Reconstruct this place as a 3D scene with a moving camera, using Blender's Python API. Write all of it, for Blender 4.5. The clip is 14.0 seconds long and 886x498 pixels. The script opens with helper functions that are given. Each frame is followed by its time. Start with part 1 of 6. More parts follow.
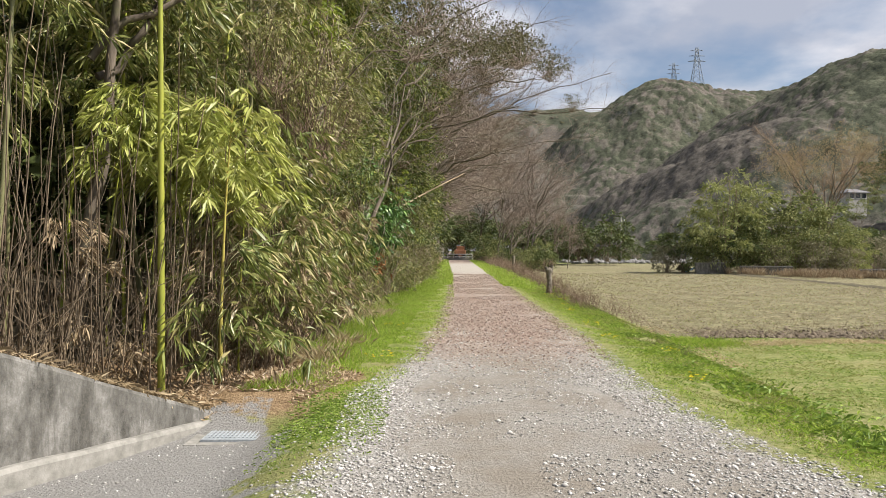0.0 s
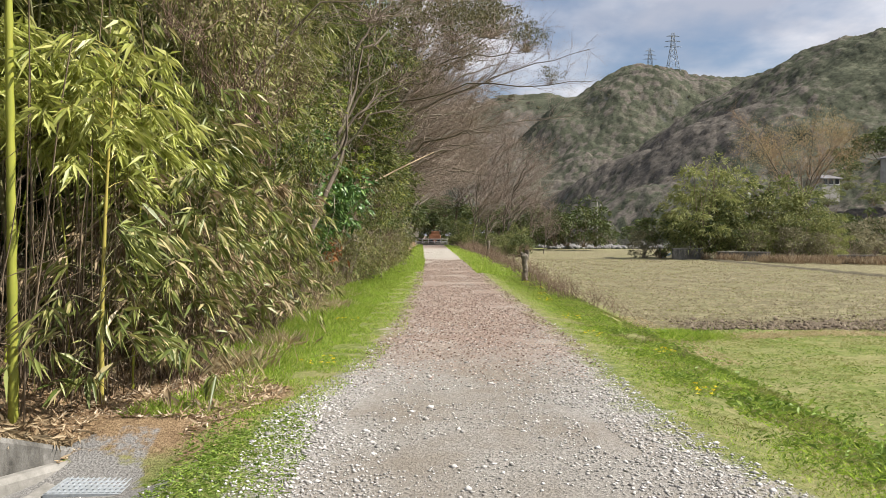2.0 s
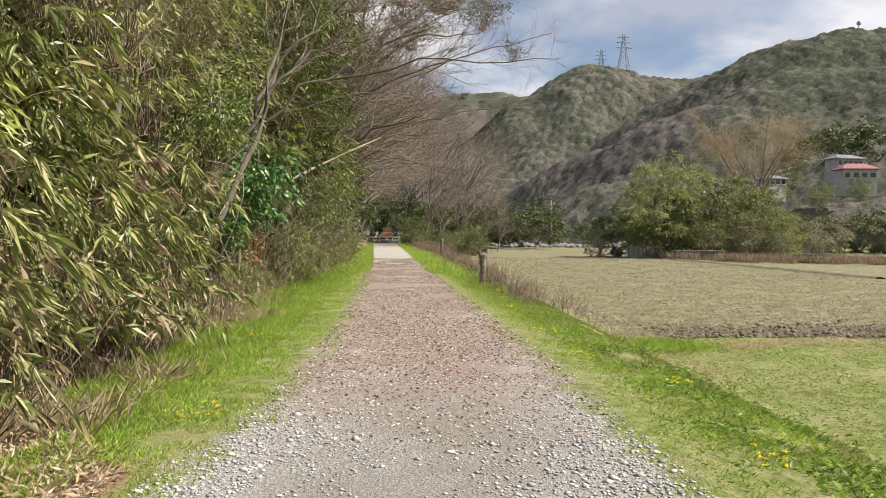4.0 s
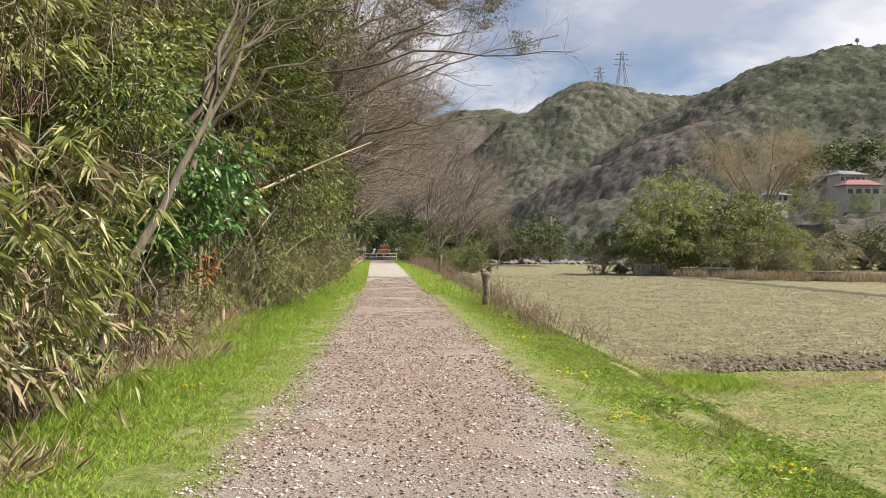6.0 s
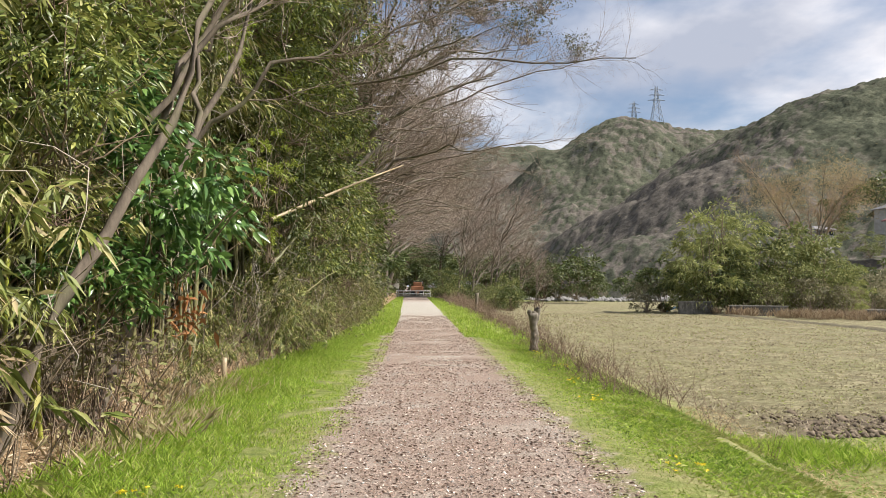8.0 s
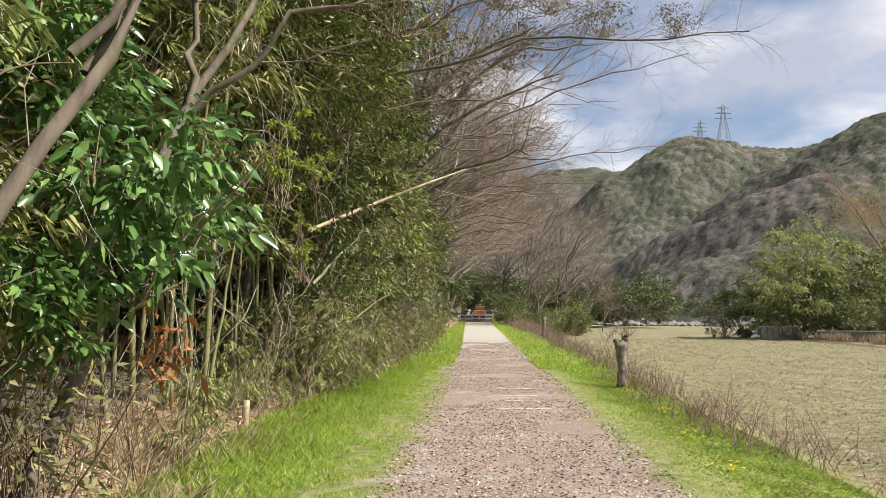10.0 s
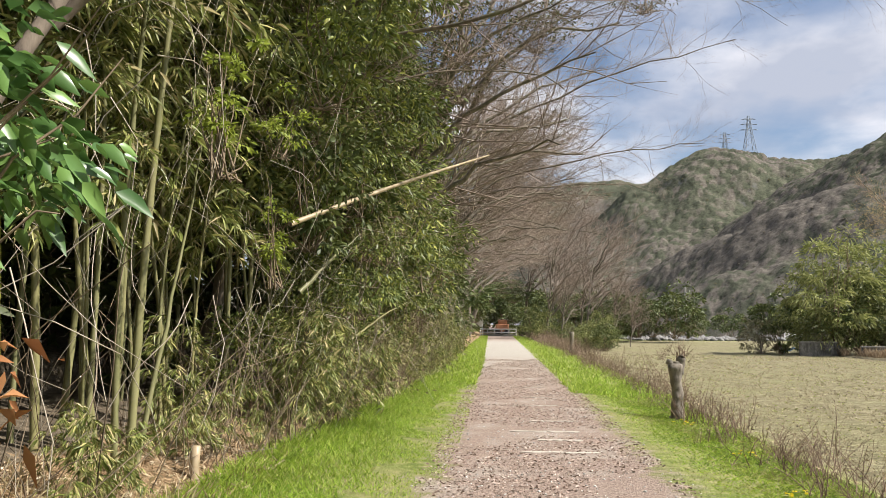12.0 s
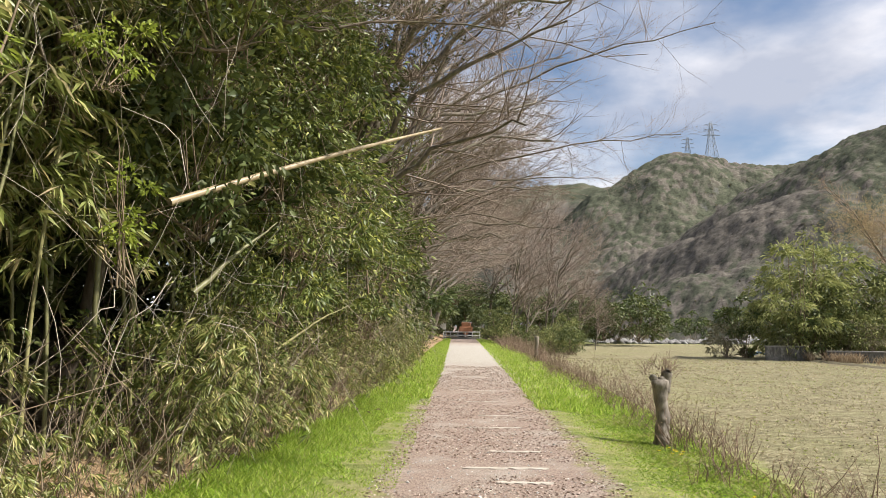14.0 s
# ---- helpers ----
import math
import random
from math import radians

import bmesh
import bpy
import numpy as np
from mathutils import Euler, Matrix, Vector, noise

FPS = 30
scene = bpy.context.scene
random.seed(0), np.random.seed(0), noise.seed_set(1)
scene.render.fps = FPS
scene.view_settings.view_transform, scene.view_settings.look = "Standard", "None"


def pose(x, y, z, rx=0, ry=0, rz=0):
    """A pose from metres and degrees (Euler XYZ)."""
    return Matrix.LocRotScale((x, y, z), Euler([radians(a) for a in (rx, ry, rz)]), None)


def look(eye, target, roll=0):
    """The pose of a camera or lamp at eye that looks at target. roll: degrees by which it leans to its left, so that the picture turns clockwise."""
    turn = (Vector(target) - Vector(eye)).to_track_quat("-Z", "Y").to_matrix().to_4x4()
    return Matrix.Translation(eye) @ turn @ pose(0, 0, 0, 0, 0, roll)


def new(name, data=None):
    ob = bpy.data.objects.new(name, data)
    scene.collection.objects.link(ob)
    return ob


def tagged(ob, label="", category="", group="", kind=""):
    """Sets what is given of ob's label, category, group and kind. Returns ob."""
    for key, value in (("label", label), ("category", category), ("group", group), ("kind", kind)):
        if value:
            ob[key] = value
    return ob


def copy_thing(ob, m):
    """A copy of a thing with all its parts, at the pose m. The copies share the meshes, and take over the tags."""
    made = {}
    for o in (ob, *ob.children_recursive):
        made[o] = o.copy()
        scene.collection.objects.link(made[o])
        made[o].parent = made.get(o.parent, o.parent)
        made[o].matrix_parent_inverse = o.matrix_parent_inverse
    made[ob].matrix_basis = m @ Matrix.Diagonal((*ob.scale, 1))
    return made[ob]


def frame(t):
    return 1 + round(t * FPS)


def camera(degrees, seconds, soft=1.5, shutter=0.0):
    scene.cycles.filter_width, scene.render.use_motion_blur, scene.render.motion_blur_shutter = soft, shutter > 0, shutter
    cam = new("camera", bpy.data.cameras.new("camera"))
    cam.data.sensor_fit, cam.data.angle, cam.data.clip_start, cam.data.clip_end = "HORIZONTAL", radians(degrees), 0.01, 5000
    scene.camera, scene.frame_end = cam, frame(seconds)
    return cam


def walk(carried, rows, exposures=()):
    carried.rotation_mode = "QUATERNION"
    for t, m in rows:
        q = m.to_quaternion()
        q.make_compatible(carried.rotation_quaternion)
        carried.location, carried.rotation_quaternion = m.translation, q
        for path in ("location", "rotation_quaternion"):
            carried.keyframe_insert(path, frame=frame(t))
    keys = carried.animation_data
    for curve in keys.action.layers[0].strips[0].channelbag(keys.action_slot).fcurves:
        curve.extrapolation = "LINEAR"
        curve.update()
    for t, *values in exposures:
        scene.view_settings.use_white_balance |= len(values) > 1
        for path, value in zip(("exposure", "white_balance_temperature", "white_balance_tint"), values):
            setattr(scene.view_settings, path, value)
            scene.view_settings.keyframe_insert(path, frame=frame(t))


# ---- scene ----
cam = camera(61.3, 14.0, soft=0.8)
METRES, EYE, TILT, LEAN, TURN = 17.2, 1.6, 0.0, 0.0, 0.0
ROWS = [
    (0.0, 0.0, 0.0, 0.0, -0.0, 0.0, -0.0),
    (0.5, 0.006, 0.0143, -0.001, 0.27, -0.3, -0.02),
    (1.0, 0.0102, 0.0404, -0.0005, 0.13, -0.62, -0.05),
    (1.5, 0.0155, 0.0741, -0.0007, -0.57, -0.91, -0.06),
    (2.0, 0.0162, 0.111, -0.0011, -1.81, -1.15, -0.1),
    (2.5, 0.0186, 0.1508, -0.0043, -3.19, -1.31, -0.15),
    (3.0, 0.0213, 0.193, -0.0045, -4.34, -1.36, -0.14),
    (5.5, 0.0409, 0.3853, -0.007, -5.72, -0.49, -0.26),
    (6.0, 0.0432, 0.4223, -0.0056, -5.53, 0.02, -0.28),
    (6.5, 0.0448, 0.4581, -0.0055, -5.14, 0.73, -0.27),
    (7.0, 0.0449, 0.4948, -0.0043, -4.58, 1.49, -0.26),
    (7.5, 0.0455, 0.5319, -0.0052, -3.85, 2.21, -0.27),
    (8.0, 0.046, 0.5705, -0.0043, -2.97, 2.82, -0.25),
    (10.5, 0.0412, 0.759, -0.0034, 2.71, 4.96, -0.21),
    (11.0, 0.0391, 0.7977, -0.0028, 3.37, 5.24, -0.26),
    (11.5, 0.0402, 0.8336, -0.0028, 3.59, 5.49, -0.24),
    (12.0, 0.0429, 0.8675, -0.0029, 3.42, 5.67, -0.25),
    (12.5, 0.0484, 0.9025, -0.0018, 2.9, 5.77, -0.34),
    (13.0, 0.0527, 0.9377, -0.0005, 2.15, 5.83, -0.36),
    (13.5, 0.0541, 0.9688, 0.0009, 1.38, 5.84, -0.38),
    (14.0, 0.0545, 0.9951, 0.0023, 0.75, 5.83, -0.41),
]
walk(cam, [(t, pose(0, 0, EYE, TILT, LEAN, TURN) @ pose(METRES * x, METRES * y, METRES * z, 90 + pitch, roll, yaw)) for t, x, y, z, yaw, pitch, roll in ROWS],
     [(0.0, 0.66, 6500, 12), (5.0, 0.70, 6500, 12), (10.0, 0.84, 6500, 12), (14.0, 0.88, 6500, 12)])

# ---- light ----
SUN_EL, SUN_AZ = radians(47), radians(100)
world = bpy.data.worlds.new("sky")
scene.world = world
world.use_nodes = True
wt = world.node_tree
wt.nodes.clear()


def wnode(kind, **sets):
    n = wt.nodes.new(kind)
    for key, value in sets.items():
        n.inputs[key].default_value = value
    return n


def wlink(a, b):
    wt.links.new(a, b)


sky = wnode("ShaderNodeTexSky")
sky.sky_type, sky.sun_disc, sky.sun_elevation, sky.sun_rotation = "NISHITA", False, SUN_EL, SUN_AZ
sky.air_density, sky.dust_density, sky.ozone_density = 1.0, 1.2, 1.5
co = wnode("ShaderNodeTexCoord")
sep = wnode("ShaderNodeSeparateXYZ")
wlink(co.outputs["Generated"], sep.inputs[0])
lift = wnode("ShaderNodeMath")
lift.operation = "ADD"
lift.inputs[1].default_value = 0.22
wlink(sep.outputs["Z"], lift.inputs[0])
flat = wnode("ShaderNodeCombineXYZ")
for axis in ("X", "Y"):
    d = wnode("ShaderNodeMath")
    d.operation = "DIVIDE"
    wlink(sep.outputs[axis], d.inputs[0])
    wlink(lift.outputs[0], d.inputs[1])
    wlink(d.outputs[0], flat.inputs[axis])
shift = wnode("ShaderNodeMapping")
shift.inputs["Location"].default_value = (0.05, 1.75, 0.0)
wlink(flat.outputs[0], shift.inputs[0])
puffs = wnode("ShaderNodeTexNoise", Scale=1.25, Detail=9.0, Roughness=0.52, Distortion=0.15)
wlink(shift.outputs[0], puffs.inputs["Vector"])
cover = wnode("ShaderNodeValToRGB")
cover.color_ramp.elements[0].position, cover.color_ramp.elements[1].position = 0.40, 0.55
wlink(puffs.outputs["Fac"], cover.inputs[0])
shade = wnode("ShaderNodeTexNoise", Scale=2.1, Detail=6.0, Roughness=0.5)
wlink(shift.outputs[0], shade.inputs["Vector"])
tone = wnode("ShaderNodeValToRGB")
tone.color_ramp.elements[0].position, tone.color_ramp.elements[1].position = 0.4, 0.62
tone.color_ramp.elements[0].color, tone.color_ramp.elements[1].color = (4.3, 4.7, 5.6, 1), (8.2, 8.2, 8.5, 1)
wlink(shade.outputs["Fac"], tone.inputs[0])
mixed = wnode("ShaderNodeMix")
mixed.data_type = "RGBA"
wlink(cover.outputs[0], mixed.inputs[0])
wlink(sky.outputs[0], mixed.inputs[6])
wlink(tone.outputs[0], mixed.inputs[7])
ground_glow = wnode("ShaderNodeBackground", Strength=0.07)
wlink(mixed.outputs[2], ground_glow.inputs[0])
wout = wnode("ShaderNodeOutputWorld")
wlink(ground_glow.outputs[0], wout.inputs[0])

sun = new("sun", bpy.data.lights.new("sun", "SUN"))
sun.data.energy, sun.data.angle, sun.data.color = 5.0, radians(0.6), (1.0, 0.95, 0.86)
sun_dir = Vector((math.sin(SUN_AZ) * math.cos(SUN_EL), math.cos(SUN_AZ) * math.cos(SUN_EL), math.sin(SUN_EL)))
sun.matrix_world = look(sun_dir * 60, (0, 0, 0))

# ---- materials ----


class Nodes:
    """A small builder for one material."""

    def __init__(self, name):
        self.m = bpy.data.materials.new(name)
        self.m.use_nodes = True
        self.t = self.m.node_tree
        self.t.nodes.clear()
        self.out = self.n("ShaderNodeOutputMaterial")
        self.pos = self.n("ShaderNodeTexCoord").outputs["Object"]

    def n(self, kind, **sets):
        node = self.t.nodes.new(kind)
        for key, value in sets.items():
            self.put(node, key, value)
        return node

    def put(self, node, key, value):
        if isinstance(value, bpy.types.NodeSocket):
            self.t.links.new(value, node.inputs[key])
        else:
            node.inputs[key].default_value = value

    def noise(self, scale, detail=4.0, rough=0.6, vec=None, distort=0.0):
        node = self.n("ShaderNodeTexNoise", Scale=scale, Detail=detail, Roughness=rough, Distortion=distort)
        self.put(node, "Vector", vec or self.pos)
        return node.outputs["Fac"]

    def voronoi(self, scale, feature="F1", vec=None, out="Distance"):
        node = self.n("ShaderNodeTexVoronoi", Scale=scale)
        node.feature = feature
        self.put(node, "Vector", vec or self.pos)
        return node.outputs[out]

    def ramp(self, fac, *stops):
        node = self.n("ShaderNodeValToRGB")
        el = node.color_ramp.elements
        while len(el) < len(stops):
            el.new(0.5)
        for e, (p, c) in zip(el, stops):
            e.position = p
            e.color = (*c, 1) if isinstance(c, tuple) else (c, c, c, 1)
        self.put(node, 0, fac)
        return node.outputs[0]

    def mix(self, fac, a, b, how="MIX"):
        node = self.n("ShaderNodeMix")
        node.data_type, node.blend_type = "RGBA", how
        for i, v in ((0, fac), (6, a), (7, b)):
            self.put(node, i, (*v, 1) if isinstance(v, tuple) else v)
        return node.outputs[2]

    def math(self, how, a, b=0.0):
        node = self.n("ShaderNodeMath")
        node.operation = how
        self.put(node, 0, a)
        self.put(node, 1, b)
        return node.outputs[0]

    def stretch(self, scale):
        node = self.n("ShaderNodeMapping", Scale=scale)
        self.put(node, "Vector", self.pos)
        return node.outputs[0]

    def attr(self, name):
        node = self.n("ShaderNodeAttribute")
        node.attribute_name = name
        return node.outputs["Fac"]

    def island(self):
        return self.n("ShaderNodeNewGeometry").outputs["Random Per Island"]

    def each(self):
        return self.n("ShaderNodeObjectInfo").outputs["Random"]

    def bump(self, height, strength=0.4, distance=0.02):
        return self.n("ShaderNodeBump", Height=height, Strength=strength, Distance=distance).outputs[0]

    def surface(self, color, rough=0.8, normal=None, metal=0.0, spec=0.3, glow=0.0):
        b = self.n("ShaderNodeBsdfPrincipled")
        self.put(b, "Base Color", (*color, 1) if isinstance(color, tuple) else color)
        self.put(b, "Roughness", rough)
        self.put(b, "Metallic", metal)
        self.put(b, "Specular IOR Level", spec)
        if normal is not None:
            self.put(b, "Normal", normal)
        if glow:
            thin = self.n("ShaderNodeBsdfTranslucent")
            self.put(thin, "Color", (*color, 1) if isinstance(color, tuple) else color)
            both = self.n("ShaderNodeMixShader", Fac=glow)
            self.t.links.new(b.outputs[0], both.inputs[1])
            self.t.links.new(thin.outputs[0], both.inputs[2])
            self.t.links.new(both.outputs[0], self.out.inputs[0])
        else:
            self.t.links.new(b.outputs[0], self.out.inputs[0])
        return self.m


def leaf_material(name, stops, rough=0.5, thin=0.35, spec=0.35, patch=0.25):
    k = Nodes(name)
    c = k.ramp(k.island(), *stops)
    c = k.mix(k.ramp(k.noise(0.9, 2.0), (0.35, 0.0), (0.7, patch)), c, (0.20, 0.15, 0.05))
    return k.surface(c, rough, spec=spec, glow=thin)


def bark_material(name, dark, light, scale=9.0, moss=0.0):
    k = Nodes(name)
    grain = k.noise(scale, 6.0, 0.65, k.stretch((1, 1, 0.25)))
    c = k.ramp(grain, (0.3, dark), (0.7, light))
    c = k.mix(k.ramp(k.noise(2.2, 3.0), (0.5, 0.0), (0.75, moss)), c, (0.10, 0.12, 0.04))
    return k.surface(c, 0.9, k.bump(grain, 0.6, 0.02))


M_BAMBOO_LEAF = leaf_material("bamboo_leaf", [(0.0, (0.075, 0.11, 0.022)), (0.35, (0.16, 0.20, 0.045)), (0.7, (0.30, 0.33, 0.10)), (0.86, (0.42, 0.38, 0.15)), (1.0, (0.52, 0.43, 0.26))], rough=0.42, thin=0.22, spec=0.45)
M_BAMBOO_YOUNG = leaf_material("young_bamboo_leaf", [(0.0, (0.24, 0.29, 0.05)), (0.6, (0.44, 0.48, 0.11)), (1.0, (0.60, 0.60, 0.22))], rough=0.42, thin=0.3, spec=0.45)
# bamboo leaf again in lighter tones: sunlight put into the colour
M_BAMBOO_SUNLIT = leaf_material("sunlit_bamboo_leaf", [(0.0, (0.16, 0.20, 0.045)), (0.5, (0.32, 0.35, 0.10)), (1.0, (0.52, 0.50, 0.22))], rough=0.42, thin=0.28, spec=0.45)
M_DRY_LEAF = leaf_material("dry_leaf", [(0.0, (0.14, 0.10, 0.062)), (0.5, (0.31, 0.235, 0.145)), (1.0, (0.52, 0.42, 0.28))], rough=0.8, thin=0.2, spec=0.15)
M_DRY_PALE = leaf_material("pale_dry_leaf", [(0.0, (0.20, 0.13, 0.08)), (0.4, (0.40, 0.29, 0.18)), (0.8, (0.56, 0.45, 0.31)), (1.0, (0.70, 0.60, 0.46))], rough=0.75, thin=0.2, spec=0.15)
M_RUST_LEAF = leaf_material("rust_leaf", [(0.0, (0.26, 0.10, 0.04)), (1.0, (0.44, 0.22, 0.10))], rough=0.8, thin=0.25, spec=0.15)
M_SHRUB_LEAF = leaf_material("shrub_leaf", [(0.0, (0.065, 0.10, 0.027)), (0.5, (0.15, 0.19, 0.05)), (0.9, (0.30, 0.32, 0.09)), (1.0, (0.42, 0.39, 0.16))], rough=0.6, thin=0.22, spec=0.2)
M_GLOSS_LEAF = leaf_material("glossy_leaf", [(0.0, (0.045, 0.11, 0.03)), (0.6, (0.10, 0.20, 0.05)), (1.0, (0.19, 0.32, 0.08))], rough=0.33, thin=0.25, spec=0.55, patch=0.05)
M_BROAD_LEAF = leaf_material("broad_evergreen_leaf", [(0.0, (0.06, 0.085, 0.024)), (0.5, (0.13, 0.17, 0.042)), (0.85, (0.24, 0.28, 0.065)), (1.0, (0.42, 0.43, 0.10))], rough=0.4, thin=0.25, spec=0.45, patch=0.1)
M_CROWN_LEAF = leaf_material("dull_crown_leaf", [(0.0, (0.055, 0.055, 0.025)), (0.6, (0.11, 0.11, 0.045)), (1.0, (0.20, 0.18, 0.08))], rough=0.6, thin=0.25)
M_LIME_LEAF = leaf_material("lime_leaf", [(0.0, (0.16, 0.22, 0.03)), (1.0, (0.34, 0.40, 0.06))], thin=0.45, patch=0.1)
M_DARK_LEAF = leaf_material("evergreen_leaf", [(0.0, (0.04, 0.065, 0.02)), (0.6, (0.075, 0.11, 0.032)), (1.0, (0.15, 0.185, 0.055))], rough=0.5, thin=0.25)
M_GRASS = leaf_material("grass_blade", [(0.0, (0.16, 0.28, 0.03)), (0.5, (0.35, 0.51, 0.06)), (0.85, (0.52, 0.64, 0.12)), (1.0, (0.55, 0.52, 0.24))], rough=0.5, thin=0.5, patch=0.2)
M_GRASS_DULL = leaf_material("weathered_grass_blade", [(0.0, (0.20, 0.26, 0.05)), (0.5, (0.32, 0.37, 0.09)), (0.8, (0.45, 0.45, 0.19)), (1.0, (0.56, 0.50, 0.30))], rough=0.6, thin=0.35, patch=0.3)
M_STRAW = leaf_material("straw", [(0.0, (0.28, 0.24, 0.15)), (0.6, (0.43, 0.38, 0.26)), (1.0, (0.56, 0.50, 0.37))], rough=0.7, thin=0.3, spec=0.2)
M_STRAW_PALE = leaf_material("pale_straw", [(0.0, (0.46, 0.36, 0.20)), (1.0, (0.68, 0.58, 0.38))], rough=0.7, thin=0.5, patch=0.0)
M_WEED = leaf_material("weed_leaf", [(0.0, (0.10, 0.17, 0.025)), (0.6, (0.22, 0.34, 0.05)), (1.0, (0.40, 0.50, 0.10))], thin=0.35, patch=0.1)
M_YELLOW = leaf_material("yellow_petal", [(0.0, (0.75, 0.55, 0.02)), (1.0, (0.85, 0.72, 0.05))], patch=0.0)
M_LIME_CLUMP = leaf_material("light_bamboo_leaf", [(0.0, (0.15, 0.18, 0.05)), (0.6, (0.27, 0.30, 0.10)), (1.0, (0.42, 0.42, 0.17))], rough=0.6, patch=0.15)
M_GREY_SHRUB = leaf_material("grey_scrub", [(0.0, (0.15, 0.15, 0.095)), (0.6, (0.25, 0.24, 0.15)), (1.0, (0.37, 0.34, 0.23))], rough=0.8, patch=0.3)
M_TANGLE_LEAF = leaf_material("tangle_leaf", [(0.0, (0.14, 0.13, 0.06)), (0.5, (0.27, 0.25, 0.11)), (0.8, (0.38, 0.34, 0.18)), (1.0, (0.27, 0.33, 0.10))], rough=0.7, thin=0.2)
M_THICKET = leaf_material("thicket_leaf", [(0.0, (0.10, 0.13, 0.045)), (0.6, (0.19, 0.22, 0.075)), (1.0, (0.34, 0.35, 0.14))], rough=0.65, spec=0.2, thin=0.25)
M_BUD = leaf_material("brown_bud", [(0.0, (0.27, 0.20, 0.10)), (1.0, (0.46, 0.36, 0.20))], rough=0.8, thin=0.4)
M_STRAW_REED = leaf_material("dry_reed", [(0.0, (0.24, 0.17, 0.11)), (0.6, (0.36, 0.27, 0.18)), (1.0, (0.50, 0.42, 0.29))], rough=0.8, thin=0.3)
M_BARK = bark_material("grey_bark", (0.10, 0.085, 0.07), (0.27, 0.235, 0.19), moss=0.5)
M_BARK_DARK = bark_material("brown_bark", (0.07, 0.055, 0.042), (0.19, 0.155, 0.12), moss=0.6)
M_STUMP = bark_material("weathered_wood", (0.09, 0.075, 0.06), (0.29, 0.255, 0.21), 14.0, moss=0.3)
M_TWIG = bark_material("bare_twig", (0.17, 0.13, 0.105), (0.34, 0.275, 0.225), 5.0)
M_TWIG_PALE = bark_material("pale_branch", (0.26, 0.22, 0.17), (0.50, 0.45, 0.37), 6.0)
M_RUST_TWIG = bark_material("rust_twig", (0.20, 0.13, 0.08), (0.36, 0.25, 0.16), 4.0)
M_STEM = bark_material("dry_stem", (0.085, 0.062, 0.042), (0.27, 0.21, 0.14), 8.0)
M_BRAMBLE = bark_material("bramble_stem", (0.11, 0.07, 0.052), (0.26, 0.185, 0.135), 8.0)


def culm_material(name, a, b, ring):
    k = Nodes(name)
    c = k.ramp(k.noise(3.0, 4.0, 0.6, k.stretch((3, 3, 0.5))), (0.3, a), (0.7, b))
    c = k.mix(k.ramp(k.noise(26.0, 2.0), (0.55, 0.0), (0.8, 0.5)), c, ring)
    c = k.mix(k.math("MULTIPLY", k.each(), 0.35), c, (0.30, 0.25, 0.10))
    return k.surface(c, 0.38, k.bump(k.noise(40.0), 0.1, 0.004))


M_CULM_GREEN = culm_material("green_culm", (0.20, 0.26, 0.03), (0.38, 0.40, 0.05), (0.42, 0.36, 0.08))
M_CULM_YELLOW = culm_material("yellow_culm", (0.34, 0.30, 0.05), (0.50, 0.42, 0.09), (0.36, 0.28, 0.10))
M_CULM_OLD = culm_material("grey_culm", (0.11, 0.12, 0.05), (0.24, 0.235, 0.12), (0.28, 0.25, 0.17))
M_CULM_DEAD = culm_material("dead_culm", (0.23, 0.17, 0.10), (0.44, 0.36, 0.25), (0.22, 0.10, 0.04))

k = Nodes("concrete")
stain = k.noise(4.5, 8.0, 0.75, k.stretch((1, 1, 0.6)))
c = k.ramp(stain, (0.34, (0.055, 0.052, 0.046)), (0.5, (0.15, 0.145, 0.132)), (0.7, (0.31, 0.30, 0.28)))
c = k.mix(k.ramp(k.noise(7.0, 5.0, 0.7, k.stretch((1, 1, 0.12))), (0.48, 0.0), (0.62, 0.7)), c, (0.055, 0.052, 0.045))
c = k.mix(k.ramp(k.noise(38.0, 3.0), (0.45, 0.0), (0.7, 0.6)), c, (0.14, 0.13, 0.11))
M_CONCRETE = k.surface(c, 0.9, k.bump(k.noise(55.0, 6.0), 0.5, 0.01))
k = Nodes("pale_concrete")
M_CONCRETE_PALE = k.surface(k.ramp(k.noise(7.0, 6.0, 0.7), (0.3, (0.17, 0.165, 0.145)), (0.7, (0.34, 0.325, 0.295))), 0.9, k.bump(k.noise(70.0, 5.0), 0.4, 0.008))
k = Nodes("galvanised_steel")
M_STEEL = k.surface(k.ramp(k.noise(24.0, 4.0), (0.35, (0.30, 0.33, 0.35)), (0.7, (0.46, 0.49, 0.52))), 0.5, metal=0.25)
k = Nodes("white_paint")
M_WHITE = k.surface(k.ramp(k.noise(5.0), (0.3, (0.66, 0.65, 0.62)), (0.6, (0.82, 0.82, 0.80))), 0.5)
k = Nodes("orange_paint")
M_ORANGE = k.surface(k.ramp(k.noise(3.0), (0.3, (0.38, 0.17, 0.09)), (0.7, (0.52, 0.26, 0.15))), 0.6)
k = Nodes("rubber")
M_RUBBER = k.surface((0.025, 0.025, 0.025), 0.8)
k = Nodes("plain_soil")
M_SOIL_PLAIN = k.surface(k.ramp(k.noise(4.0, 5.0, 0.7), (0.3, (0.06, 0.05, 0.035)), (0.7, (0.16, 0.14, 0.08))), 0.95)
k = Nodes("pylon_steel")
M_PYLON = k.surface(k.ramp(k.noise(0.3), (0.3, (0.20, 0.23, 0.26)), (0.7, (0.30, 0.33, 0.36))), 0.6, metal=0.2)
k = Nodes("house_wall")
